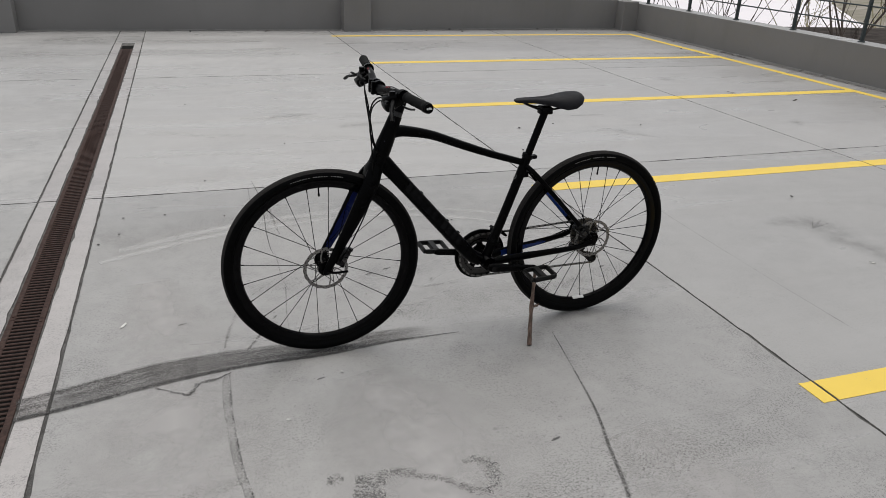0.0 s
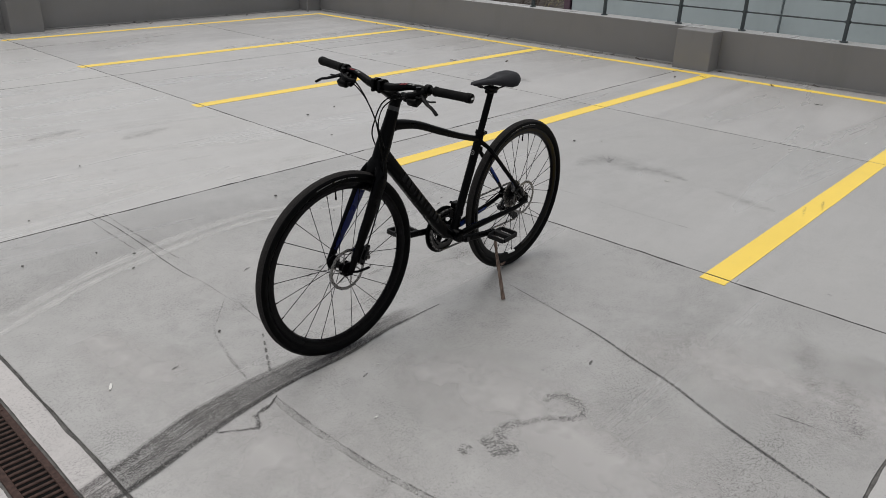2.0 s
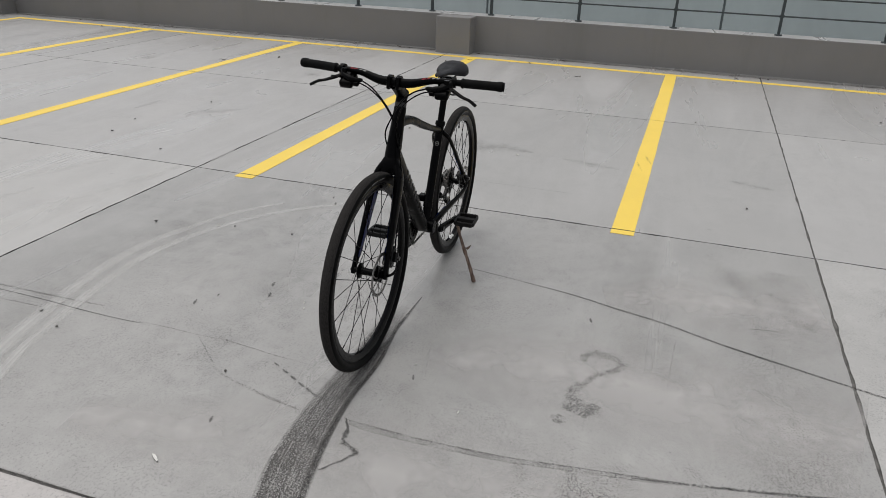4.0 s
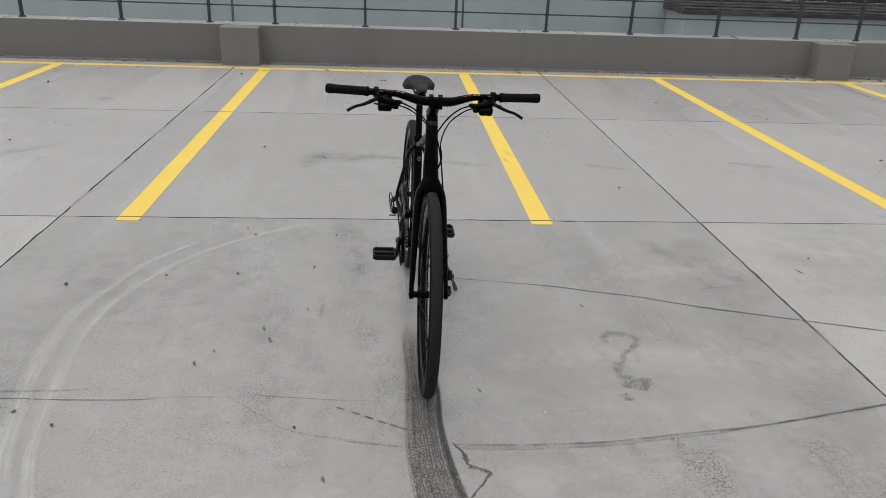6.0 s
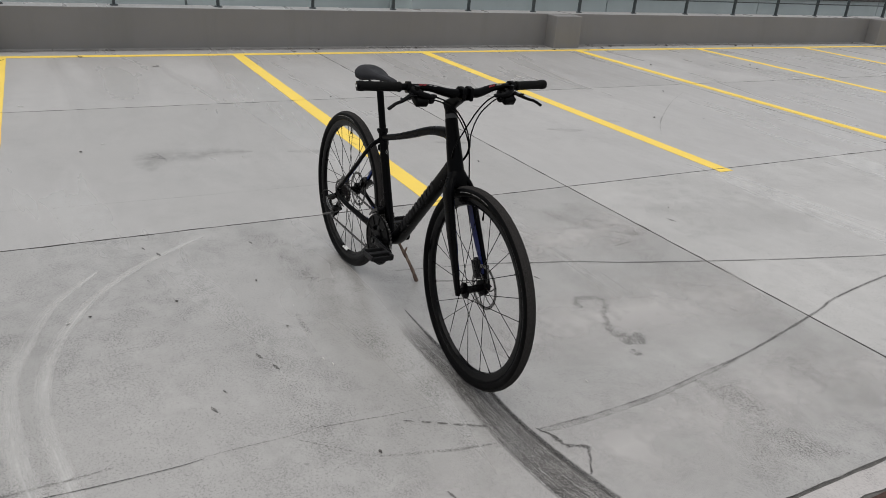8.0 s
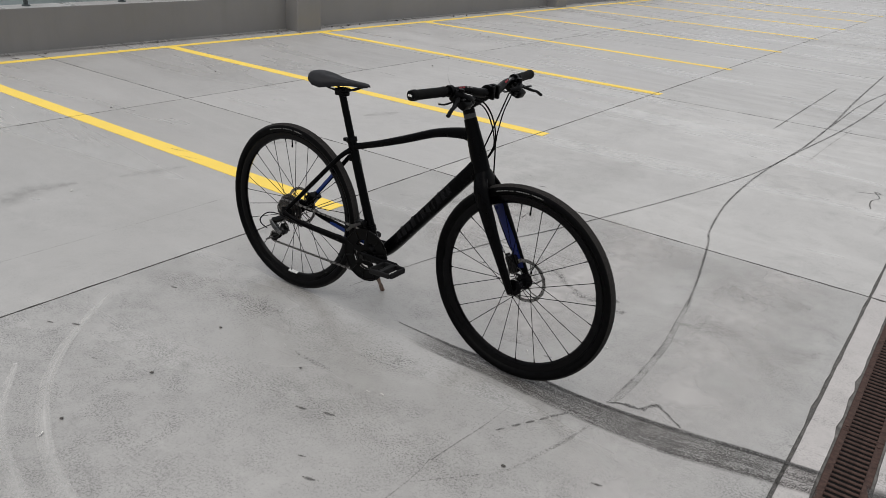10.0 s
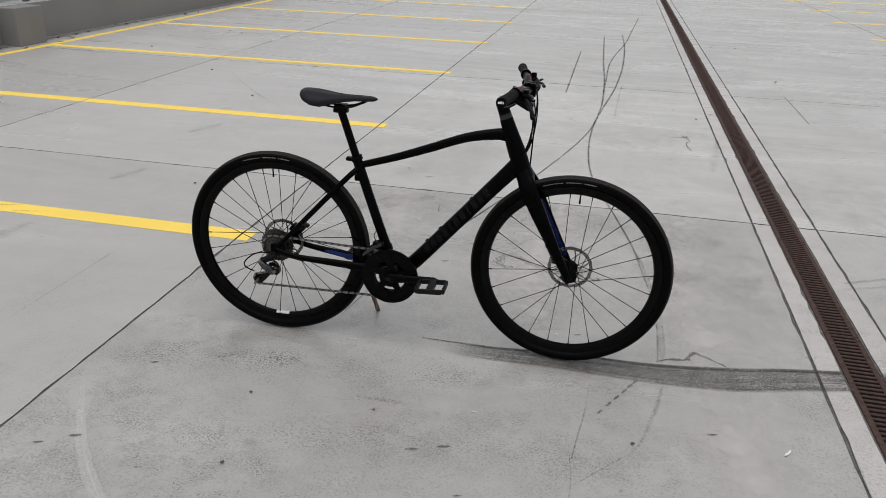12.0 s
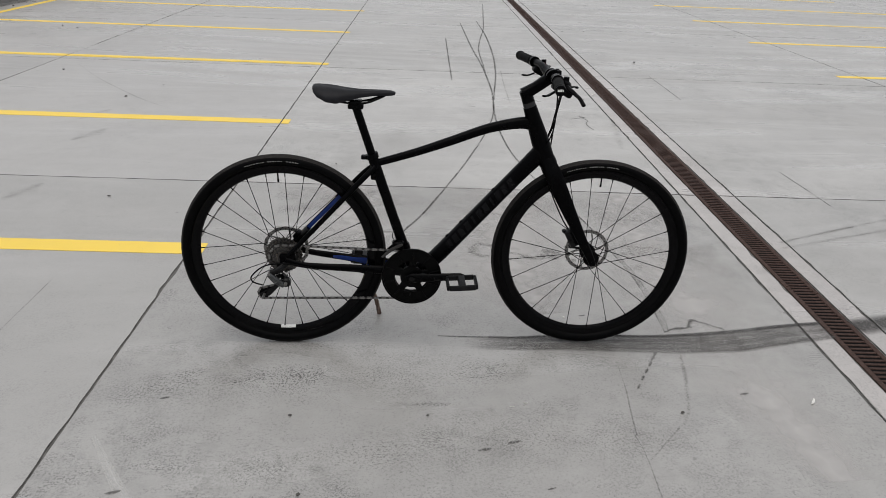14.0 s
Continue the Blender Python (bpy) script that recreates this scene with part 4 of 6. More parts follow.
for k in range(26):
    if k < 18:
        x, y = 7.36 + rnd.uniform(-0.12, 0.08), rnd.uniform(-8, 2.5)
    else:
        x, y = rnd.uniform(-1.0, 7), 11.53 + rnd.uniform(-0.15, 0.1)
    if any(abs(y - c) < 0.35 for c in (4.335, -2.96)) and x > 7.2:
        x = 7.14
    if k % 2:
        scrap(x, y, rnd.uniform(0.025, 0.05), 300 + k, "leaf", M_LEAF, "dry brown leaf against the parapet", "leaf")
    else:
        chip("stone", x, y, rnd.uniform(0.012, 0.022), M_STONE, "small dark stone at the foot of the parapet", "stone", 400 + k, 0.5)
for k, (x, y) in enumerate(((6.927, 4.008), (7.055, 3.306), (7.40, 2.97), (6.496, 2.656), (7.40, 4.03), (7.37, 3.80), (7.42, 5.08), (7.40, 4.96), (6.691, 4.223), (7.387, 5.696), (7.40, 6.744), (7.402, 8.77), (7.358, 10.114), (6.993, 9.396), (5.547, 6.46), (5.983, 6.006), (7.15, -2.65), (7.12, 11.3))):
    scrap(x, y, 0.055 if k in (6, 7) else 0.036, 700 + k, "leaf", M_LEAF, "dry dark leaf lying on the deck near the parapet", "leaf")
for k, y in enumerate((3.5, 1.35, -0.95, -1.2, -4.4)):
    ob = scrap(7.58, y, 0.014, 500 + k, label="small white scrap on top of the parapet")
    ob.location.z += WALL_H


# ---- beyond the deck ----
def render_wall():
    n = Nodes("pale_teal_render")
    at = n.place()
    tone = (0.335, 0.388, 0.388)
    f = n.noise(0.55, 5, 0.65, n.place((1, 1, 0.5)), 0.4)
    base = n.ramp(f, (0.3, tuple(v * 0.86 for v in tone)), (0.7, tuple(v * 1.1 for v in tone)))
    base = n.mix(n.ramp(n.noise(5, 5, 0.7, at), (0.60, 0.0), (0.8, 0.3)), base, (0.22, 0.26, 0.26))
    n.set(Base_Color=base, Roughness=0.6)
    n.bump(n.noise(40, 3, 0.6, at), 0.15, 0.003)
    return n.mat


def planks():
    n = Nodes("weathered_planks")
    f = n.noise(3.0, 6, 0.7, n.place((0.5, 0.5, 9)), 0.5)
    n.set(Base_Color=n.ramp(f, (0.3, (0.05, 0.043, 0.038)), (0.55, (0.12, 0.105, 0.092)), (0.75, (0.22, 0.20, 0.18))), Roughness=0.85)
    n.bump(f, 0.5, 0.01)
    return n.mat


def pale_ground():
    n = Nodes("pale_ground")
    at = n.place()
    f = n.noise(0.12, 5, 0.6, at)
    n.set(Base_Color=n.ramp(f, (0.3, (0.80, 0.76, 0.79)), (0.7, (0.86, 0.83, 0.85))), Roughness=0.8)
    n.bump(n.noise(2.0, 4, 0.6, at), 0.2, 0.02)
    return n.mat


M_TEAL = render_wall()
M_PLANK = planks()


def roofing():
    n = Nodes("weathered_roofing")
    f = n.noise(5.0, 6, 0.75, n.place((1.6, 0.5, 1)), 0.7)
    n.set(Base_Color=n.ramp(f, (0.34, (0.020, 0.019, 0.018)), (0.5, (0.050, 0.048, 0.046)), (0.64, (0.10, 0.097, 0.094)), (0.76, (0.30, 0.29, 0.28))), Roughness=0.85)
    n.bump(f, 0.7, 0.02)
    return n.mat


M_ROOFING = roofing()
M_DARKCLAD = plain("dark_cladding", (0.030, 0.030, 0.028), 0.5, 0, 0.3, 1.2)
M_SEAM = plain("seam_grey", (0.12, 0.145, 0.145), 0.7)
M_MOSS = plain("mossy_twig_bark", (0.27, 0.245, 0.145), 0.9, 0, 0.4, 8)
M_PURPLE = plain("purple_brown_trim", (0.060, 0.030, 0.045), 0.6)

bm = bmesh.new()
bmesh.ops.create_grid(bm, x_segments=2, y_segments=2, size=900)
ground = tagged(obj("ground", bm, None), "pale bright open ground below the deck", "ground", kind="structure")
ground.data.materials.append(pale_ground())
ground.location = (0, 0, -3.5)

neighbour = tagged(new("neighbour_building"), "pale teal rendered building beyond the railing with a dark upper part", "building")
neighbour.location = (13.6, 4.0, -3.5)
SEAMS = [10.25, 5.65, 1.12, -3.05]
for a, c in zip(SEAMS, SEAMS[1:]):
    bm = bmesh.new()
    box(bm, (0.0, c - 4.0 + 0.02, 0.0), (0.5, a - 4.0 - 0.02, 6.0), 0.01)
    part("wall", bm, M_TEAL, neighbour, "pale teal rendered wall panel", False)
bm = bmesh.new()
box(bm, (0.03, -2.85 - 4.0, 0), (0.45, 10.2 - 4.0, 5.9))
part("wall_core", bm, M_SEAM, neighbour, "grey joint between the wall panels", False)
# A lower block stands forward to the south, with a weathered flat roof and dark cladding set back above.
for a, c in ((-3.02, -8.0), (-8.0, -13.0), (-13.0, -18.0), (-18.0, -23.0), (-23.0, -30.0), (-30.0, -40.0)):
    bm = bmesh.new()
    box(bm, (-1.05, c - 4.0 + 0.01, 0.0), (0.3, a - 4.0 - 0.01, 3.80), 0.01)
    part("low_wall", bm, M_TEAL, neighbour, "pale teal rendered wall of the lower block", False)
bm = bmesh.new()
prof = [(-1.13, 3.80), (-1.13, 3.87), (0.02, 4.03), (0.02, 3.80)]
ends = [[bm.verts.new((x, y - 4.0, z)) for x, z in prof] for y in (-2.95, -40)]
for i in range(4):
    bm.faces.new((ends[0][i], ends[0][(i + 1) % 4], ends[1][(i + 1) % 4], ends[1][i]))
bm.faces.new(ends[0])
bm.faces.new(ends[1][::-1])
roof = part("low_roof", bm, M_ROOFING, neighbour, "weathered grey flat roof", False)
for k in range(4):
    bm = bmesh.new()
    x = -1.08 + k * 0.27
    z = 3.875 + k * 0.0376
    box(bm, (x, -40 - 4.0, z), (x + 0.245, -2.97 - 4.0, z + 0.035), 0.006)
    part("roof_board", bm, M_ROOFING, roof, smooth=False)
for k in range(32):
    bm = bmesh.new()
    y = -2.92 - k * 1.15
    box(bm, (0.03, y - 4.0 - 1.13, 4.03), (0.4, y - 4.0, 6.5), 0.012)
    part("cladding_panel", bm, M_DARKCLAD, neighbour, "dark upper cladding panel", False)
bm = bmesh.new()
box(bm, (-0.04, 10.262 - 4.0, 0), (0.5, 10.42 - 4.0, 6.0), 0.01)
part("corner_trim", bm, M_PURPLE, neighbour, "purple-brown corner trim", False)

# A weathered plank wall north of the building, a bank of dry grass far behind it, and bare shrubs.
fence = tagged(new("plank_wall"), "weathered dark brown horizontal plank wall beyond the deck", "fence")
fence.matrix_world = pose(13.2, 14.3, -3.5, 0, 0, -7)
for k in range(20):
    bm = bmesh.new()
    dy = random.uniform(-0.025, 0.025)
    box(bm, (random.uniform(-0.2, 0.1), dy, k * 0.160 + 0.0005), (7.4, dy + 0.05, k * 0.160 + 0.1595), 0.004)
    part("plank", bm, M_PLANK, fence, smooth=False)
for x in (0.25, 2.1, 4.0, 5.9):
    bm = bmesh.new()
    box(bm, (x - 0.06, -0.10, 0), (x + 0.06, -0.026, 3.20), 0.006)
    part("fence_post", bm, M_PLANK, fence, smooth=False)


def dry_grass():
    n = Nodes("dry_grass_bank")
    f = n.noise(0.22, 6, 0.7, n.place(), 0.6)
    n.set(Base_Color=n.ramp(f, (0.32, (0.14, 0.135, 0.075)), (0.5, (0.23, 0.21, 0.165)), (0.68, (0.33, 0.30, 0.26))), Roughness=0.9)
    n.bump(n.noise(1.2, 5, 0.7, n.place()), 0.6, 0.1)
    return n.mat


bank_rnd = random.Random(3)
bm = bmesh.new()
foot_line = [(41, 12), (41, 24), (41, 36.5), (46, 43), (52, 50), (60, 60), (85, 92), (180, 210)]
rows = []
for x, y in foot_line:
    rows.append([bm.verts.new((x + d * 1.0, y - d * 0.55 + bank_rnd.uniform(-0.6, 0.6), -3.52 + rise + (bank_rnd.uniform(-0.2, 0.2) if rise else 0))) for d, rise in ((0, 0), (6, 0.9), (16, 1.7), (40, 2.4), (140, 3.0))])
for r0, r1 in zip(rows, rows[1:]):
    for i in range(4):
        bm.faces.new((r0[i], r0[i + 1], r1[i + 1], r1[i]))
bmesh.ops.recalc_face_normals(bm, faces=bm.faces)
bank = tagged(obj("bank", bm, dry_grass(), smooth=True), "gentle bank of dry olive-brown grass in the distance", "bank", kind="structure")


def shrub(x, y, z, tall, seed, spread=1.0, material=None, leaves=0, stems=3, thick=0.022, forks=(1, 3), label="leafless shrub with thin bare brown branches"):
    rnd = random.Random(seed)
    b = bmesh.new()

    def grow(p, d, length, r, level):
        pts, q, e = [p], p.copy(), d.copy()
        n = 5
        for _ in range(n):
            e = (e + Vector((rnd.uniform(-1, 1), rnd.uniform(-1, 1), rnd.uniform(-0.25, 0.5))) * 0.22).normalized()
            q = q + e * (length / n)
            pts.append(q.copy())
        for _ in range(leaves if level > 1 else 0):
            c = rnd.choice(pts) + Vector((rnd.uniform(-0.1, 0.1), rnd.uniform(-0.1, 0.1), rnd.uniform(-0.08, 0.08)))
            u = Vector((rnd.uniform(-1, 1), rnd.uniform(-1, 1), rnd.uniform(-1, 1))) * 0.032
            w = Vector((rnd.uniform(-1, 1), rnd.uniform(-1, 1), rnd.uniform(-1, 1))) * 0.018
            b.faces.new([b.verts.new(v) for v in (c - u, c + w, c + u, c - w)])
        sweep(b, pts, [(r * (1 - 0.7 * i / n),) * 2 for i in range(n + 1)], 5)
        if level < 2:
            for _ in range(rnd.randint(*forks)):
                i = rnd.randint(1, n)
                side = Vector((rnd.uniform(-1, 1), rnd.uniform(-1, 1), rnd.uniform(0.0, 0.9))) * spread
                grow(pts[i], (e * 0.6 + side).normalized(), length * rnd.uniform(0.35, 0.6), max(0.006, r * 0.5), level + 1)

    for _ in range(stems):
        grow(Vector((rnd.uniform(-0.15, 0.15), rnd.uniform(-0.15, 0.15), 0)), Vector((rnd.uniform(-0.4, 0.4), rnd.uniform(-0.4, 0.4), 1)).normalized(), tall * rnd.uniform(0.75, 0.95), thick, 0)
    ob = obj("shrub", b, material or M_TWIG, smooth=True)
    ob.location = (x, y, z)
    return tagged(ob, label, "shrub", "bare shrubs")


for k, (x, y, h) in enumerate(((12.5, 15.6, 5.2), (13.3, 17.4, 5.4), (11.6, 17.8, 5.2), (12.2, 14.2, 4.8), (14.8, 18.5, 5.4))):
    shrub(x, y, -3.5, h, 40 + k)
for k, (x, y, h) in enumerate(((13.9, 13.6, 5.6), (13.8, 13.0, 5.2), (13.9, 12.2, 5.4))):
    shrub(x, y, -3.5, h, 50 + k, 0.9, stems=2, thick=0.05, forks=(2, 4), label="leafless shrub with stout grey-brown stems before the plank wall")
for k, (x, y, h) in enumerate(((15.8, 15.3, 4.8), (16.9, 14.9, 5.0), (18.2, 15.6, 5.4))):
    shrub(x, y, -3.5, h, 60 + k, 1.2, M_MOSS, 5, 4, 0.03, (4, 6), "dense bare shrub with mossy olive twigs behind the plank wall")


# ---- the bicycle ----
BIKE = pose(1.5947, 2.4943, 0, -1.83, -0.24, 182.02)
bike = tagged(new("bicycle"), "matt black hybrid bicycle propped on a stick under its pedal", "bicycle")
bike.matrix_world = BIKE
REAR, FRONT = (-0.023, 0, 0.3530), (1.058, 0, 0.3530)
BB = Vector((0.421, 0, 0.290))


def tube(name, points, radii, material=M_FRAME, parent=bike, label="", segs=16, side=None, squash=2.0, steps=5):
    b = bmesh.new()
    if len(points) > 2:
        n = len(points)
        rr = radii if isinstance(radii, list) else [radii if isinstance(radii, tuple) else (radii, radii)] * n
        full = smooth_line([tuple(p) for p in points], steps)
        ra = smooth_line([(a, c, 0) for a, c in rr], steps)
        sweep(b, full, [(max(0.0004, q.x), max(0.0004, q.y)) for q in ra], segs, side, True, squash)
    else:
        rr = radii
        sweep(b, points, rr, segs, side, True, squash)
    return part(name, b, material, parent, label)


def turned(name, profile, centre, material, parent, label="", segs=40, closed=False):
    b = bmesh.new()
    lathe(b, profile, segs, centre, closed)
    return part(name, b, material, parent, label)


# Frame: side=(0, 1, 0) makes the first radius the half width, the second the half depth.
S = (0, 1, 0)
tube("head_tube", [(0.802, 0, 0.882), (0.818, 0, 0.84), (0.845, 0, 0.77), (0.874, 0, 0.695)], [(0.0215, 0.0225), (0.0225, 0.025), (0.026, 0.030), (0.029, 0.030)], side=S, segs=20)
tube("top_tube", [(0.815, 0, 0.825), (0.77, 0, 0.826), (0.67, 0, 0.8065), (0.545, 0, 0.761), (0.43, 0, 0.721), (0.298, 0, 0.681)], [(0.016, 0.022), (0.016, 0.019), (0.016, 0.0155), (0.0155, 0.0145), (0.014, 0.013), (0.0125, 0.012)], side=S, segs=20, squash=2.6)
tube("down_tube", [(0.864, 0, 0.739), (0.7965, 0, 0.6675), (0.6325, 0, 0.4825), (0.4965, 0, 0.3305), (0.451, 0, 0.299)], [(0.024, 0.032), (0.0235, 0.0265), (0.0255, 0.026), (0.028, 0.026), (0.028, 0.024)], side=S, segs=20, squash=2.8)
tube("seat_tube", [(0.425, 0, 0.29), (0.360, 0, 0.475), (0.2835, 0, 0.705)], [(0.019, 0.019), (0.0175, 0.0175), (0.0175, 0.0175)], segs=18)
turned("bottom_bracket", [(0.001, -0.042), (0.026, -0.042), (0.028, -0.036), (0.028, 0.036), (0.026, 0.042), (0.001, 0.042)], BB, M_FRAME, bike, segs=28)
for s in (-1, 1):
    stay = tube("seat_stay", [(0.293, 0.014 * s, 0.672), (0.25, 0.036 * s, 0.632), (0.15, 0.048 * s, 0.527), (0.0, 0.064 * s, 0.368)], [(0.008, 0.010), (0.0075, 0.0095), (0.007, 0.009), (0.007, 0.008)], side=S, segs=12)
    b = bmesh.new()
    sweep(b, smooth_line([(0.178, 0.0375 * s, 0.557), (0.12, 0.0438 * s, 0.495), (0.05, 0.0515 * s, 0.421)], 4), (0.0012, 0.0070), 8, S)
    part("inner_face", b, M_BLUE, stay, "dark blue inner face of the stay")
    stay = tube("chain_stay", [(0.405, 0.026 * s, 0.290), (0.33, 0.034 * s, 0.302), (0.20, 0.046 * s, 0.315), (0.06, 0.061 * s, 0.330), (-0.012, 0.066 * s, 0.350)], [(0.011, 0.016), (0.0095, 0.0165), (0.009, 0.014), (0.008, 0.011), (0.006, 0.012)], side=S, segs=12)
    b = bmesh.new()
    sweep(b, smooth_line([(0.345, 0.0238 * s, 0.300), (0.31, 0.0266 * s, 0.304), (0.25, 0.0315 * s, 0.310), (0.14, 0.0432 * s, 0.3205)], 4), [(0.0012, 0.0125)] * 5 + [(0.0012, 0.0115)] * 4 + [(0.0012, 0.008)] * 3 + [(0.0012, 0.004)], 8, S)
    part("inner_face", b, M_BLUE, stay, "dark blue inner face of the stay")
    b = bmesh.new()
    box(b, (-0.032, 0.060 * s - 0.0035, 0.330), (0.022, 0.060 * s + 0.0035, 0.372), 0.006, segs=2)
    part("dropout", b, M_FRAME, bike)
b = bmesh.new()
box(b, (0.278, -0.018, 0.625), (0.300, 0.018, 0.650), 0.006, segs=2)
part("stay_bridge", b, M_FRAME, bike)

# Dark glossy lettering shapes along the down tube, drawn as slanted bars.
axis_d = Vector((0.800 - 0.50, 0, 0.664 - 0.327)).normalized()
axis_n = Vector((-axis_d.z, 0, axis_d.x))
def tube_side(h, x):
    half = 0.0283 - 0.0150 * (x - 0.4965)
    return half * max(0.05, 1 - (abs(h) / 0.0266) ** 2.8) ** 0.357 + 0.0005


def print_bar(b, c, s, q0, q1, h0, h1, n=6):
    """A slanted bar of print that follows the tube's side."""
    rows = []
    for i in range(n + 1):
        h = h0 + (h1 - h0) * i / n
        rows.append([b.verts.new(c + axis_d * (q + 0.28 * h) + axis_n * h + Vector((0, tube_side(h, c.x) * s, 0))) for q in (q0, q1)])
    for r0, r1 in zip(rows, rows[1:]):
        b.faces.new((r0[0], r0[1], r1[1], r1[0]))


for s in (-1, 1):
    b = bmesh.new()
    for k in range(11):
        c = Vector((0.512, 0, 0.353)) + axis_d * (0.062 + k * 0.0300)
        wide = 0.0045 if k in (4, 7) else 0.0105
        print_bar(b, c, s, -wide, wide, -0.0155, 0.0160)
    part("frame_print", b, M_GLOSSBLACK, bike, "glossy black printed shapes along the down tube", False)
for k, q in enumerate((0.10, 0.17, 0.33)):
    b = bmesh.new()
    p = Vector((0.50, 0, 0.327)) + axis_d * q + axis_n * 0.034
    box(b, (-0.006, -0.004, -0.008), (0.006, 0.004, 0.0), 0.0015, pose(p.x, p.y, p.z, 0, -48, 0))
    part("cable_guide", b, M_PLASTIC, bike, smooth=False)

# A small outlined emblem on the front of the seat tube.
b = bmesh.new()
up_t = Vector((-0.325, 0, 0.946))
front_t = Vector((0.946, 0, 0.325))
for r0, r1, n in ((0.0062, 0.0080, 18), (0.0, 0.0026, 8)):
    ring = []
    for k in range(n):
        w = 2 * math.pi * k / n
        ring.append([b.verts.new(Vector((0.3135, 0.004, 0.624)) + front_t * (0.0181 - 16 * (q * math.sin(w) + 0.004) ** 2) + up_t * (q * 1.2 * math.cos(w)) + Vector((0, q * math.sin(w), 0))) for q in (r0, r1)])
    for k in range(n):
        p, q = ring[k], ring[(k + 1) % n]
        b.faces.new((p[0], p[1], q[1], q[0]))
part("emblem", b, M_GREYPRINT, bike, "small grey outlined emblem on the seat tube", False)

# Fork.
fork = tube("fork", [(0.868, 0, 0.712), (0.880, 0, 0.690), (0.8935, 0, 0.664)], [(0.028, 0.029), (0.039, 0.030), (0.050, 0.022)], side=S, segs=20, label="black fork crown", squash=2.6)
for s in (-1, 1):
    blade = tube("fork_blade", [(0.880, 0.024 * s, 0.690), (0.900, 0.041 * s, 0.650), (0.945, 0.0485 * s, 0.560), (1.002, 0.055 * s, 0.452), (1.050, 0.0595 * s, 0.362), (1.060, 0.060 * s, 0.338)], [(0.015, 0.027), (0.0140, 0.0295), (0.0125, 0.0255), (0.010, 0.0185), (0.0085, 0.0135), (0.007, 0.010)], parent=fork, side=S, segs=14, squash=2.4)
    b = bmesh.new()
    sweep(b, smooth_line([(0.912, 0.0318 * s, 0.628), (0.945, 0.0368 * s, 0.560), (1.002, 0.0448 * s, 0.452), (1.034, 0.0492 * s, 0.392)], 4), [(0.0012, 0.018)] * 4 + [(0.0012, 0.016)] * 4 + [(0.0012, 0.012)] * 4 + [(0.0012, 0.009)], 8, S)
    part("inner_face", b, M_NAVY, blade, "dark blue inner face of the fork blade")
b = bmesh.new()
sweep(b, [(1.058, -0.069, 0.3530), (1.058, 0.069, 0.3530)], 0.0055, 12)
part("axle", b, M_ALLOY, fork)
b = bmesh.new()
sweep(b, smooth_line([(1.058, 0.069, 0.3515), (1.03, 0.076, 0.348), (0.985, 0.078, 0.350)], 4), (0.004, 0.006), 8)
part("axle_lever", b, M_ALLOY, fork)


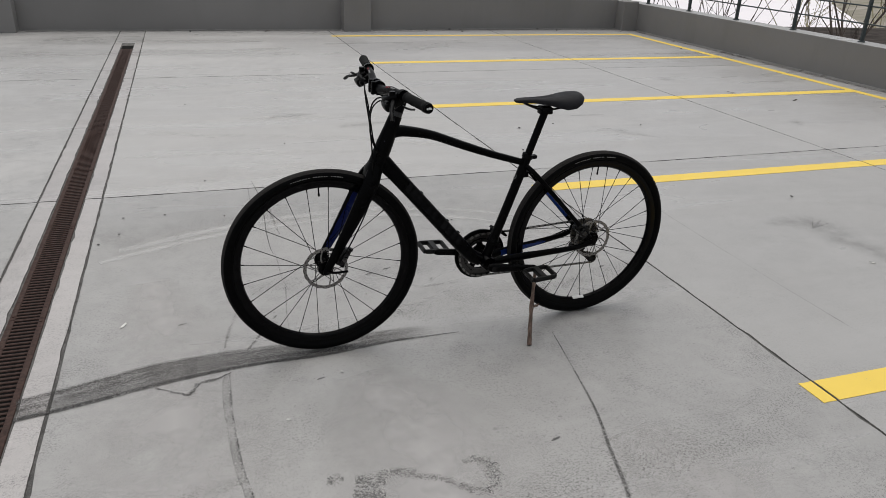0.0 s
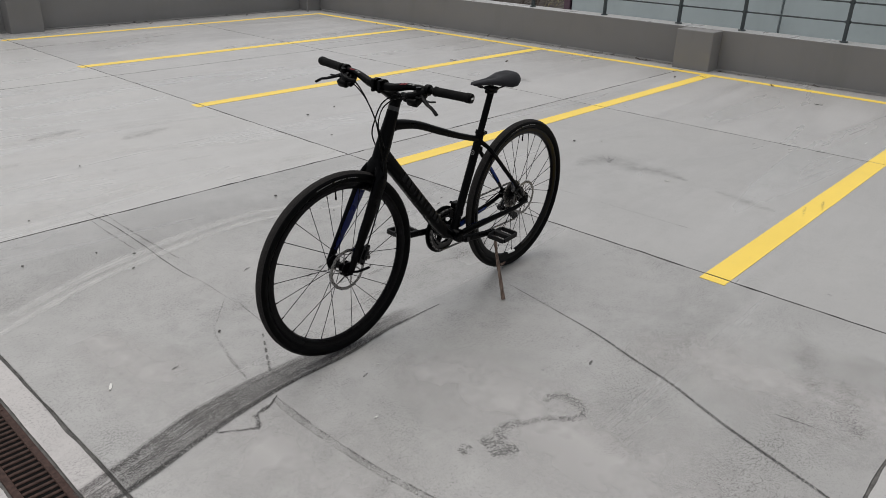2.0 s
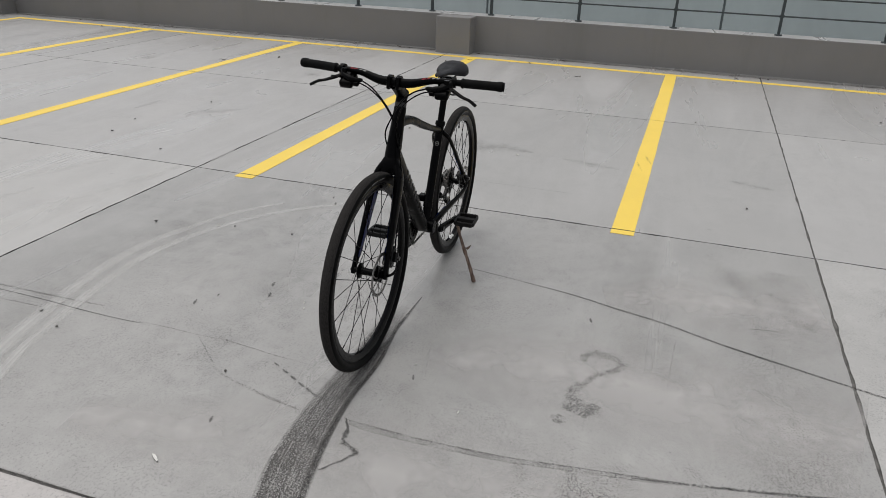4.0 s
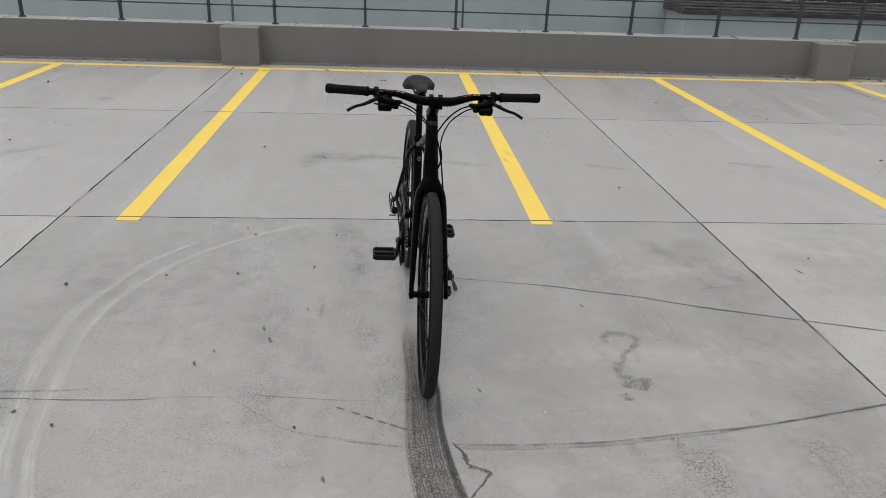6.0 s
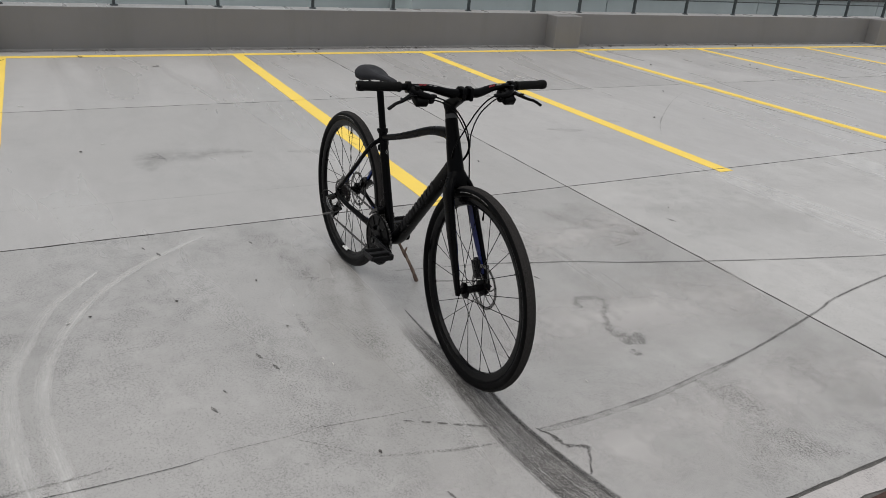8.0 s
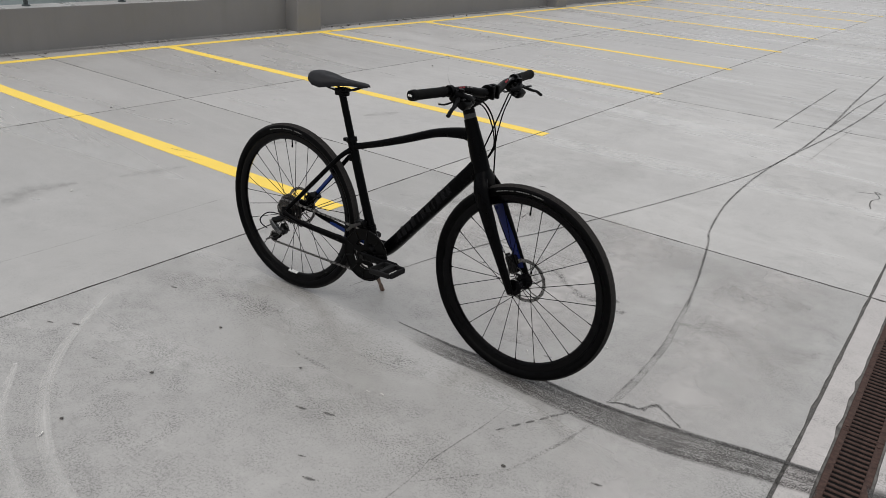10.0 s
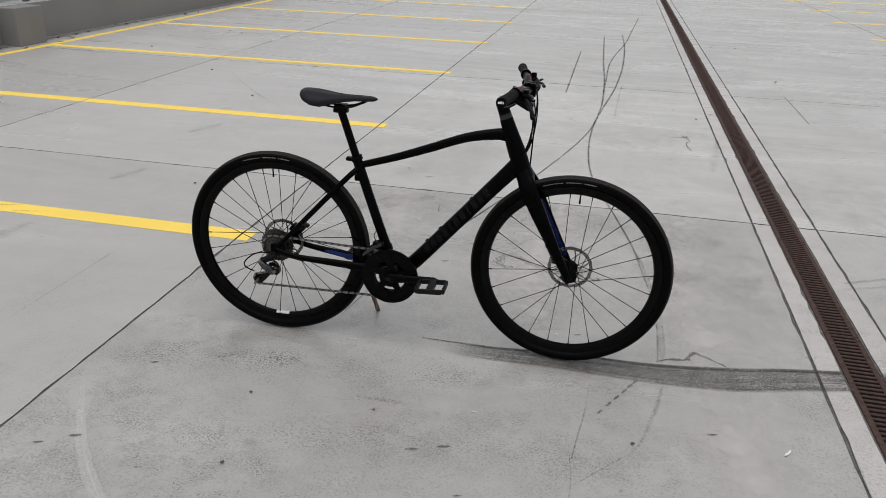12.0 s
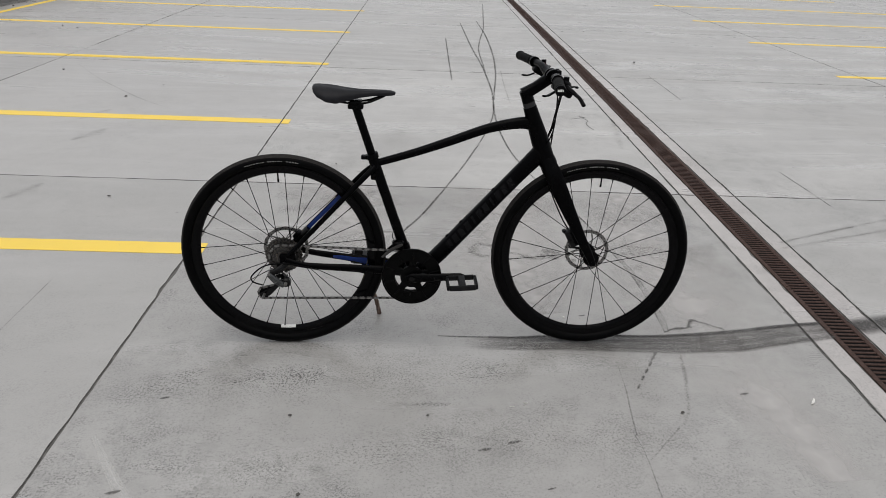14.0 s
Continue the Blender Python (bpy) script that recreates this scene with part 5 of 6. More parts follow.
def wheel(name, centre, cassette_side=False, sticker=False):
    cx, cy, cz = centre
    hw = 0.0125
    rim = turned(name, [(0.3165, -hw), (0.304, -hw - 0.001), (0.2905, -0.008), (0.2870, 0.0), (0.2905, 0.008), (0.304, hw + 0.001), (0.3165, hw), (0.3120, 0.0)], centre, M_RIM, bike, "black spoked wheel with a deep alloy rim", 96, True)
    prof = []
    R, r = 0.3335, 0.0197
    for k in range(28):
        w = 2 * math.pi * k / 28
        rr = r * (1.0 + (0.012 if k % 2 and abs(w - math.pi) > 2.0 else 0.0))
        if k in (3, 25):
            rr *= 0.972
        prof.append((R + rr * math.cos(w), rr * 1.04 * math.sin(w)))
    tyre = turned("tyre", prof, centre, M_TYRE, rim, "black slick-treaded rubber tyre", 128, True)
    tyre.data.materials.append(M_TREAD)
    for p in tyre.data.polygons:
        if math.hypot(p.center.x - cx, p.center.z - cz) > R + 0.0135:
            p.material_index = 1
    for s in (-1, 1):
        b = bmesh.new()
        rnd = random.Random(11)
        start = radians(110 if s < 0 else 71)
        w, k = 0.0, 0
        while w < radians(31):
            step = radians(rnd.choice((0.5, 0.8, 1.1)))
            big = w > radians(13)
            tall = 0.0034 if big else 0.0026
            r0 = 0.3320
            a0, a1 = start + s * w, start + s * (w + step)
            quad = []
            for a, q in ((a0, r0), (a1, r0), (a1, r0 + tall), (a0, r0 + tall)):
                off = math.sqrt(max(1e-9, (r * 1.045) ** 2 - (q - R) ** 2)) + 0.0006
                quad.append(b.verts.new((cx + q * math.cos(a), s * off, cz + q * math.sin(a))))
            b.faces.new(quad)
            w += step + radians(0.45)
            k += 1
            if k in (9, 16):
                w += radians(1.6)
        part("sidewall_print", b, M_TYREPRINT, rim, "small pale print on the tyre sidewall", False)
    fl, fr = (0.030, -0.034) if not cassette_side else (0.036, -0.018)
    turned("hub", [(0.001, -0.055), (0.011, -0.055), (0.011, fr - 0.006), (0.028, fr - 0.002), (0.028, fr + 0.002), (0.014, fr + 0.008), (0.0125, 0.0), (0.014, fl - 0.008), (0.028, fl - 0.002), (0.028, fl + 0.002), (0.013, fl + 0.006), (0.013, 0.052), (0.001, 0.052)], centre, M_ALLOY, rim, segs=28)
    count = 28 if cassette_side else 24
    for k in range(count):
        s = 1 if k % 2 else -1
        lead = 1 if ((k + 1) // 2 % 2 if cassette_side else k // 2 % 2 == 0) else -1
        a = radians((87.3 if cassette_side else 94.4) + 360 / count * k)
        h = a + lead * radians(72)
        p0 = Vector((cx + 0.0255 * math.cos(h), fl if s > 0 else fr, cz + 0.0255 * math.sin(h)))
        p1 = Vector((cx + 0.2885 * math.cos(a), 0.002 * s, cz + 0.2885 * math.sin(a)))
        b = bmesh.new()
        sweep(b, [p0, p1], 0.0013, 5)
        d = (p1 - p0).normalized()
        sweep(b, [p1 - d * 0.012, p1], 0.0021, 5)
        part("spoke", b, M_ALLOY, rim)
    # Brake disc on the left.
    b = bmesh.new()
    yd = 0.0425
    ring_plate(b, (cx, 0, cz), 0.0795, 0.0675, yd, yd + 0.0018, 96, 0.0011, 16)
    for k in range(6):
        a = radians(60 * k + 20)
        p = [(cx + q * math.cos(a + e), yd + 0.0009, cz + q * math.sin(a + e)) for q, e in ((0.022, -0.45), (0.045, -0.22), (0.0675, 0.0))]
        sweep(b, p, (0.0009, 0.0030), 6, S)
    disc = part("brake_disc", b, M_STEEL, rim, "drilled steel brake disc")
    b = bmesh.new()
    ring_plate(b, (cx, 0, cz), 0.027, 0.010, yd - 0.001, yd + 0.004, 32)
    for k in range(6):
        a = radians(60 * k + 50)
        sweep(b, [(cx + 0.022 * math.cos(a), yd + 0.003, cz + 0.022 * math.sin(a)), (cx + 0.022 * math.cos(a), yd + 0.0062, cz + 0.022 * math.sin(a))], 0.003, 8)
    part("disc_carrier", b, M_ALLOY, disc, "black centre of the disc with bolts")
    # Flat near-black spots on both faces paint the dark of the holes.
    b = bmesh.new()
    for k in range(48):
        a = 2 * math.pi * k / 48
        q = 0.0735 + 0.0032 * (1 if k % 2 else -1)
        for y in (yd - 0.0003, yd + 0.0021):
            ring = [b.verts.new((cx + q * math.cos(a) + 0.0023 * math.cos(t), y, cz + q * math.sin(a) + 0.0023 * math.sin(t))) for t in [2 * math.pi * j / 6 for j in range(6)]]
            b.faces.new(ring)
    part("disc_hole", b, M_HOLEDARK, disc, "near-black spots for the drilled holes of the disc", False)
    # Valve near the top.
    a = radians(92 if cassette_side else 87.5)
    d = Vector((math.cos(a), 0, math.sin(a)))
    c = Vector(centre)
    b = bmesh.new()
    sweep(b, [c + d * 0.290, c + d * 0.266], 0.0027, 8)
    sweep(b, [c + d * 0.267, c + d * 0.258, c + d * 0.256], [(0.0036, 0.0036), (0.0036, 0.0036), (0.002, 0.002)], 8)
    part("valve", b, M_PLASTIC, rim)
    if sticker:
        b = bmesh.new()
        rows = []
        for k in range(9):
            a = radians(-90 - 5.2 + 10.4 * k / 8)
            rows.append([b.verts.new((cx + q * math.cos(a), y, cz + q * math.sin(a))) for q, y in ((0.2935, -0.0098), (0.2902, -0.0088), (0.2864, 0.0), (0.2902, 0.0088), (0.2935, 0.0098))])
        for r0, r1 in zip(rows, rows[1:]):
            for i in range(4):
                b.faces.new((r0[i], r0[i + 1], r1[i + 1], r1[i]))
        label = part("rim_label", b, M_WHITE, rim, "silvery white label on the rim")
        b = bmesh.new()
        for k in range(7):
            for s in (-1, 1):
                a0, a1 = (radians(-90 - 2.6 + 0.8 * k + d) for d in (0.0, 0.45))
                b.faces.new([b.verts.new((cx + q * math.cos(a), y * s, cz + q * math.sin(a))) for a, q, y in ((a0, 0.2922, 0.0100), (a1, 0.2922, 0.0100), (a1, 0.2895, 0.0075), (a0, 0.2895, 0.0075))])
        part("label_print", b, M_PLASTIC, label, "small dark print on the label", False)
    return rim


front_wheel = wheel("front_wheel", FRONT)
rear_wheel = wheel("rear_wheel", REAR, True, True)

# Cassette.
for k in range(9):
    b = bmesh.new()
    teeth = 32 - 2 * k - (k // 4) * 2
    outer, y0, y1 = teeth * 0.00202 - 0.001, -0.0215 - k * 0.0037, -0.0197 - k * 0.0037
    ring_plate(b, (REAR[0], 0, REAR[2]), outer, outer - 0.0085 if k < 5 else 0.017, y0, y1, teeth * 4, 0.0021, teeth)
    if k < 5:
        ring_plate(b, (REAR[0], 0, REAR[2]), 0.023, 0.017, y0, y1, 32)
        for j in range(6):
            w = radians(60 * j + 9 * k)
            c0 = Vector((REAR[0], 0.5 * (y0 + y1), REAR[2]))
            sweep(b, [c0 + Vector((q * math.cos(w + e), 0, q * math.sin(w + e))) for q, e in ((0.021, 0), (outer - 0.007, 0.25))], (0.0008, 0.003), 6, S)
    part("sprocket", b, M_SPROCKET if k % 2 == 0 else M_DARKSTEEL, rear_wheel, smooth=False)
turned("freehub", [(0.001, -0.056), (0.0165, -0.056), (0.0165, -0.016), (0.001, -0.016)], Vector(REAR), M_DARKSTEEL, rear_wheel, segs=24)

# Cranks, rings, pedals.
crankset = turned("crankset", [(0.001, -0.083), (0.012, -0.083), (0.016, -0.076), (0.016, -0.044), (0.001, -0.044)], BB, M_ALLOY, bike, "black crankset with a large guard ring", 28)
b = bmesh.new()
ring_plate(b, BB, 0.1045, 0.060, -0.0615, -0.0575, 72)
ring_plate(b, BB, 0.1045, 0.0985, -0.0640, -0.0570, 72)
for k in range(10):
    a = radians(36 * k + 14)
    sweep(b, [BB + Vector((q * math.cos(a), -0.0622, q * math.sin(a))) for q in (0.064, 0.1)], (0.0022, 0.0026), 6, S)
ring_plate(b, BB, 0.040, 0.012, -0.0635, -0.0555, 40)
for k in range(5):
    a = radians(72 * k + 14)
    p = [BB + Vector((q * math.cos(a), -0.0595, q * math.sin(a))) for q in (0.03, 0.05, 0.072)]
    sweep(b, p, [(0.0025, 0.016), (0.0025, 0.012), (0.0025, 0.016)], 8, S)
part("chain_guard", b, M_PLASTIC, crankset, "black plastic chain guard ring")
for teeth, y, inner in ((46, -0.0525, 0.070), (34, -0.0455, 0.058)):
    b = bmesh.new()
    ring_plate(b, BB, teeth * 0.00202 - 0.001, inner, y - 0.0012, y + 0.0012, teeth * 4, 0.0018, teeth)
    part("chainring", b, M_DARKSTEEL, crankset, "steel chainring", False)
b = bmesh.new()
for k in range(5):
    a = radians(72 * k + 14)
    sweep(b, [BB + Vector((q * math.cos(a), -0.049, q * math.sin(a))) for q in (0.012, 0.072)], (0.004, 0.007), 8, S)
part("spider", b, M_ALLOY, crankset)
RIGHT_END, LEFT_END = Vector((0.590, -0.088, 0.303)), Vector((0.252, 0.088, 0.277))
for s, end in ((-1, RIGHT_END), (1, LEFT_END)):
    hub_p = Vector((BB.x, 0.072 * s, BB.z))
    b = bmesh.new()
    d = (end - hub_p).normalized()
    sweep(b, [hub_p - d * 0.018, hub_p, hub_p.lerp(end, 0.5), end, end + d * 0.012], [(0.008, 0.012), (0.010, 0.0185), (0.0085, 0.014), (0.0075, 0.013), (0.005, 0.008)], 14, S, squash=2.6)
    arm = part("crank_arm", b, M_ALLOY, crankset)
    b = bmesh.new()
    out = 0.0105 * s
    sweep(b, [end + Vector((0, out * 0.6, 0)), end + Vector((0, out, 0))], 0.0065, 12)
    part("pedal_bolt", b, M_DARKSTEEL, arm, "steel bolt", False)
    b = bmesh.new()
    sweep(b, [hub_p + Vector((0, out * 0.7, 0)), hub_p + Vector((0, out * 1.25, 0))], 0.0095, 16)
    part("crank_bolt", b, M_GLOSS, arm, "black crank bolt", False)
    pc = Vector((end.x, 0.138 * s, end.z))
    tilt = -3 if s < 0 else 4
    m = Matrix.Translation(pc) @ pose(0, 0, 0, 0, tilt, 0)
    b = bmesh.new()
    sweep(b, [(0, -0.049 * s, 0), (0, 0.045 * s, 0)], 0.0085, 12)
    # Cage: a chunky frame round two openings, with small studs.
    for y in (-0.042, 0.042):
        box(b, (-0.044, y - 0.0045, -0.0095), (0.044, y + 0.0045, 0.0095), 0.003, segs=2)
    for x in (-0.048, 0.048):
        box(b, (x - 0.005, -0.041, -0.0095), (x + 0.005, 0.041, 0.0095), 0.003, segs=2)
    box(b, (-0.012, -0.041, -0.0105), (0.012, 0.041, 0.0105), 0.004, segs=2)
    for x in (-0.048, 0.048):
        for j in range(5):
            y = -0.030 + j * 0.015
            box(b, (x - 0.0025, y - 0.0025, -0.0110), (x + 0.0025, y + 0.0025, 0.0110))
    bmesh.ops.transform(b, matrix=m, verts=b.verts)
    part("pedal", b, M_PEDAL, bike, "black cage pedal", False)

# Chain: links along the top run, round the ring, the lower run and the tensioner.
LOWER, UPPER = Vector((-0.092, 0, 0.219)), Vector((-0.036, 0, 0.272))
cy = -0.045


def arc(c, r, a0, a1, n):
    return [(c.x + r * math.cos(radians(a0 + (a1 - a0) * k / n)), cy, c.z + r * math.sin(radians(a0 + (a1 - a0) * k / n))) for k in range(n + 1)]


RC, RR = 0.0905, 0.046
loop_pts = arc(Vector((REAR[0], 0, REAR[2])), RR, 200, 100, 8) + arc(BB, RC, 97, -93, 16) + arc(LOWER, 0.022, -88, -230, 8) + arc(UPPER, 0.022, -40, 60, 6)
loop_pts.append(loop_pts[0])
lens = [0.0]
for a, c in zip(loop_pts, loop_pts[1:]):
    lens.append(lens[-1] + (Vector(c) - Vector(a)).length)
n_links = int(lens[-1] / 0.0127)
b_inner, b_outer = bmesh.new(), bmesh.new()
seg = 0
for k in range(n_links):
    d = (k + 0.5) * lens[-1] / n_links
    while seg < len(lens) - 2 and lens[seg + 1] < d:
        seg += 1
    a, c = Vector(loop_pts[seg]), Vector(loop_pts[seg + 1])
    p = a.lerp(c, (d - lens[seg]) / max(1e-6, lens[seg + 1] - lens[seg]))
    e = (c - a).normalized()
    wide = 0.0034 if k % 2 else 0.0022
    b = b_outer if k % 2 else b_inner
    for s in (-1, 1):
        sweep(b, [p - e * 0.0082 + Vector((0, wide * s, 0)), p - e * 0.005 + Vector((0, wide * s, 0)), p + Vector((0, wide * s, 0)), p + e * 0.005 + Vector((0, wide * s, 0)), p + e * 0.0082 + Vector((0, wide * s, 0))], [(0.0006, 0.002), (0.0006, 0.0042), (0.0006, 0.0031), (0.0006, 0.0042), (0.0006, 0.002)], 6, S)
    sweep(b, [p - e * 0.00635 + Vector((0, -0.0034, 0)), p - e * 0.00635 + Vector((0, 0.0034, 0))], 0.0036, 6)
chain = part("chain", b_inner, M_DARKSTEEL, bike, "dark oily steel bicycle chain", False)
tagged(part("outer_link", b_outer, M_STEEL, chain, smooth=False), "brighter outer links of the chain", kind="stuff")

# Rear derailleur.
mech = tube("rear_derailleur", [(-0.012, -0.066, 0.338), (-0.030, -0.076, 0.322), (-0.062, -0.083, 0.310)], [(0.009, 0.011), (0.009, 0.013), (0.008, 0.010)], M_GLOSS, bike, "black and polished grey alloy rear derailleur", side=S)
tube("parallelogram", [(-0.068, -0.087, 0.308), (-0.046, -0.088, 0.286), (-0.018, -0.080, 0.262)], [(0.006, 0.009), (0.007, 0.012), (0.006, 0.010)], M_GREYALLOY, mech, "polished grey link body", side=S, squash=2.8)
tube("link_arm", [(-0.056, -0.076, 0.300), (-0.036, -0.074, 0.278), (-0.010, -0.070, 0.256)], [(0.004, 0.006), (0.004, 0.007), (0.004, 0.007)], M_GREYALLOY, mech, side=S)
turned("knuckle", [(0.001, -0.086), (0.012, -0.085), (0.0165, -0.080), (0.0165, -0.062), (0.012, -0.056), (0.001, -0.056)], (-0.012, 0, 0.272), M_GLOSS, mech, segs=24)
for x, z, r in ((-0.066, 0.309, 0.0055), (-0.012, 0.272, 0.006), (-0.092, 0.219, 0.0045)):
    turned("pivot_bolt", [(0.001, -0.0945), (r - 0.001, -0.094), (r, -0.087), (r, -0.058), (0.001, -0.058)], (x, 0, z), M_STEEL, mech, "steel pivot bolt", 14)
for y in (-0.036, -0.054):
    tube("cage_plate", [(-0.018, y, 0.270), (-0.050, y, 0.246), (-0.080, y, 0.222), (-0.108, y, 0.212)], [(0.001, 0.010), (0.001, 0.007), (0.001, 0.012), (0.001, 0.007)], M_GLOSS, mech, side=S)
for c in (LOWER, UPPER):
    b = bmesh.new()
    ring_plate(b, c, 0.0185, 0.004, cy - 0.003, cy + 0.003, 44, 0.0018, 11)
    part("pulley", b, M_PLASTIC, mech, smooth=False)
tube("cable_loop", [(0.10, -0.078, 0.322), (0.0, -0.085, 0.345), (-0.075, -0.092, 0.342), (-0.122, -0.094, 0.306), (-0.122, -0.092, 0.282), (-0.090, -0.090, 0.268)], 0.0026, M_PLASTIC, mech, segs=8)

# Front derailleur on the seat tube.
b = bmesh.new()
sweep(b, [(0.398, 0, 0.368), (0.3915, 0, 0.387)], 0.0205, 18)
box(b, (0.352, -0.048, 0.384), (0.392, -0.018, 0.412), 0.004)
fd = part("front_derailleur", b, M_ALLOY, bike, "black front derailleur")
for y, dz, made, words in ((-0.055, 0.0, M_DARKSTEEL, "steel chain cage"), (-0.040, 0.004, M_ALLOY, "")):
    tube("cage", [(0.318, y, 0.360 + dz), (0.350, y, 0.388 + dz), (0.388, y, 0.408 + dz)], [(0.001, 0.004), (0.001, 0.0065), (0.001, 0.005)], made, fd, words, side=S)
tube("cable", [(0.368, -0.032, 0.402), (0.352, -0.022, 0.43), (0.372, -0.004, 0.46)], 0.0016, M_DARKSTEEL, fd, segs=6)

# Brake calipers.
for name, c, turn in (("front_brake", (0.998, 0.050, 0.398), 62), ("rear_brake", (0.040, 0.047, 0.398), 48)):
    b = bmesh.new()
    m = pose(*c, 0, turn if name == "front_brake" else -turn, 0)
    box(b, (-0.034, -0.018, -0.016), (0.034, 0.020, 0.018), 0.007, m, 2)
    box(b, (-0.030, -0.010, 0.014), (0.006, 0.014, 0.030), 0.005, m, 2)
    box(b, (-0.020, 0.016, -0.006), (0.016, 0.034, 0.010), 0.004, m, 2)
    box(b, (-0.040, -0.004, -0.020), (-0.028, 0.012, -0.006), 0.002, m)
    box(b, (0.026, -0.004, -0.020), (0.038, 0.012, -0.006), 0.002, m)
    cal = part(name, b, M_GLOSS, bike, "black disc brake caliper")
    b = bmesh.new()
    sweep(b, [m @ Vector((0.0, 0.030, 0.0)), m @ Vector((0.0, 0.040, 0.0))], 0.008, 12)
    part("adjuster", b, M_DARKSTEEL, cal)

# Seat post, clamp and saddle.
tube("seat_post", [(0.287, 0, 0.695), (0.232, 0, 0.866)], 0.0138, M_FRAME, bike, segs=20)
b = bmesh.new()
d = Vector((-0.31, 0, 0.95)).normalized()
p = Vector((0.2835, 0, 0.706))
sweep(b, [p - d * 0.009, p - d * 0.008, p + d * 0.008, p + d * 0.009], [(0.0195, 0.0195), (0.021, 0.021), (0.021, 0.021), (0.0195, 0.0195)], 20)
box(b, (0.246, -0.010, 0.694), (0.268, 0.010, 0.708), 0.003)
part("seat_clamp", b, M_ALLOY, bike)
b = bmesh.new()
box(b, (0.205, -0.016, 0.863), (0.256, 0.016, 0.880), 0.005, segs=2)
box(b, (0.212, -0.025, 0.876), (0.250, 0.025, 0.892), 0.004, segs=2)
part("saddle_clamp", b, M_ALLOY, bike)
STATIONS = ((0.095, 0.026, 0.9365, 0.005), (0.099, 0.045, 0.9385, 0.009), (0.112, 0.061, 0.9390, 0.014), (0.140, 0.070, 0.9375, 0.021), (0.172, 0.064, 0.9340, 0.027), (0.205, 0.048, 0.9290, 0.024), (0.240, 0.033, 0.9260, 0.018), (0.285, 0.0235, 0.9255, 0.0145), (0.325, 0.0200, 0.9250, 0.0135), (0.346, 0.0170, 0.9235, 0.012), (0.357, 0.010, 0.9200, 0.008), (0.360, 0.004, 0.9180, 0.003))
b = bmesh.new()
rings = []
for u, half, top, deep in STATIONS:
    ring = []
    for k in range(28):
        w = 2 * math.pi * k / 28
        c, s_ = math.cos(w), math.sin(w)
        v = half * math.copysign(abs(c) ** 0.75, c)
        if s_ >= 0:
            z = top - deep * 0.55 * (1 - s_ ** 0.55) - 0.35 * half * half / 0.072 * abs(c) ** 2.5
            z -= 0.0035 * math.exp(-(v / 0.006) ** 2) * (1 if 0.12 < u < 0.31 else 0)
        else:
            z = top - deep * 0.55 - 0.35 * half * half / 0.072 * abs(c) ** 2.5 - deep * 0.75 * abs(s_) ** 0.4 * (0.25 + 0.75 * abs(c))
        ring.append(b.verts.new((u, v, z)))
    rings.append(ring)
for r0, r1 in zip(rings, rings[1:]):
    for k in range(28):
        b.faces.new((r0[k], r0[(k + 1) % 28], r1[(k + 1) % 28], r1[k]))
b.faces.new(rings[0])
b.faces.new(rings[-1][::-1])
saddle = part("saddle", b, M_SADDLE, bike, "black padded saddle with a shallow groove")
for s in (-1, 1):
    tube("saddle_rail", [(0.128, 0.042 * s, 0.912), (0.16, 0.030 * s, 0.896), (0.205, 0.021 * s, 0.885), (0.262, 0.021 * s, 0.886), (0.310, 0.012 * s, 0.902), (0.332, 0.008 * s, 0.913)], 0.0036, M_ALLOY, saddle, segs=8)

# Stem, handlebar and controls.
tube("spacer", [(0.804, 0, 0.878), (0.797, 0, 0.897)], 0.0208, M_SPACER, bike, segs=24)
stem = tube("stem", [(0.7975, 0, 0.896), (0.7825, 0, 0.934)], [(0.0205, 0.0205), (0.0195, 0.0195)], M_FRAME, bike, "black angular handlebar stem", segs=24)
tube("stem_arm", [(0.777, 0, 0.921), (0.815, 0, 0.944), (0.853, 0, 0.971)], [(0.0205, 0.0205), (0.0180, 0.0180), (0.0195, 0.0185)], M_FRAME, stem, side=S, squash=3.2)
BAR = Vector((0.868, 0, 0.982))
for y in (-0.0155, 0.0155):
    b = bmesh.new()
    ring_plate(b, BAR, 0.0235, 0.015, y - 0.0065, y + 0.0065, 32)
    box(b, (0.880, y - 0.0065, 0.960), (0.894, y + 0.0065, 1.004), 0.003)
    part("bar_clamp", b, M_ALLOY, stem)


def bar_point(v):
    a = abs(v)
    t = min(1.0, max(0.0, (a - 0.04) / 0.10))
    rise = t * t * (3 - 2 * t)
    back = max(0.0, a - 0.04)
    return Vector((0.868 - 0.155 * back, v, 0.982 + 0.0175 * rise))


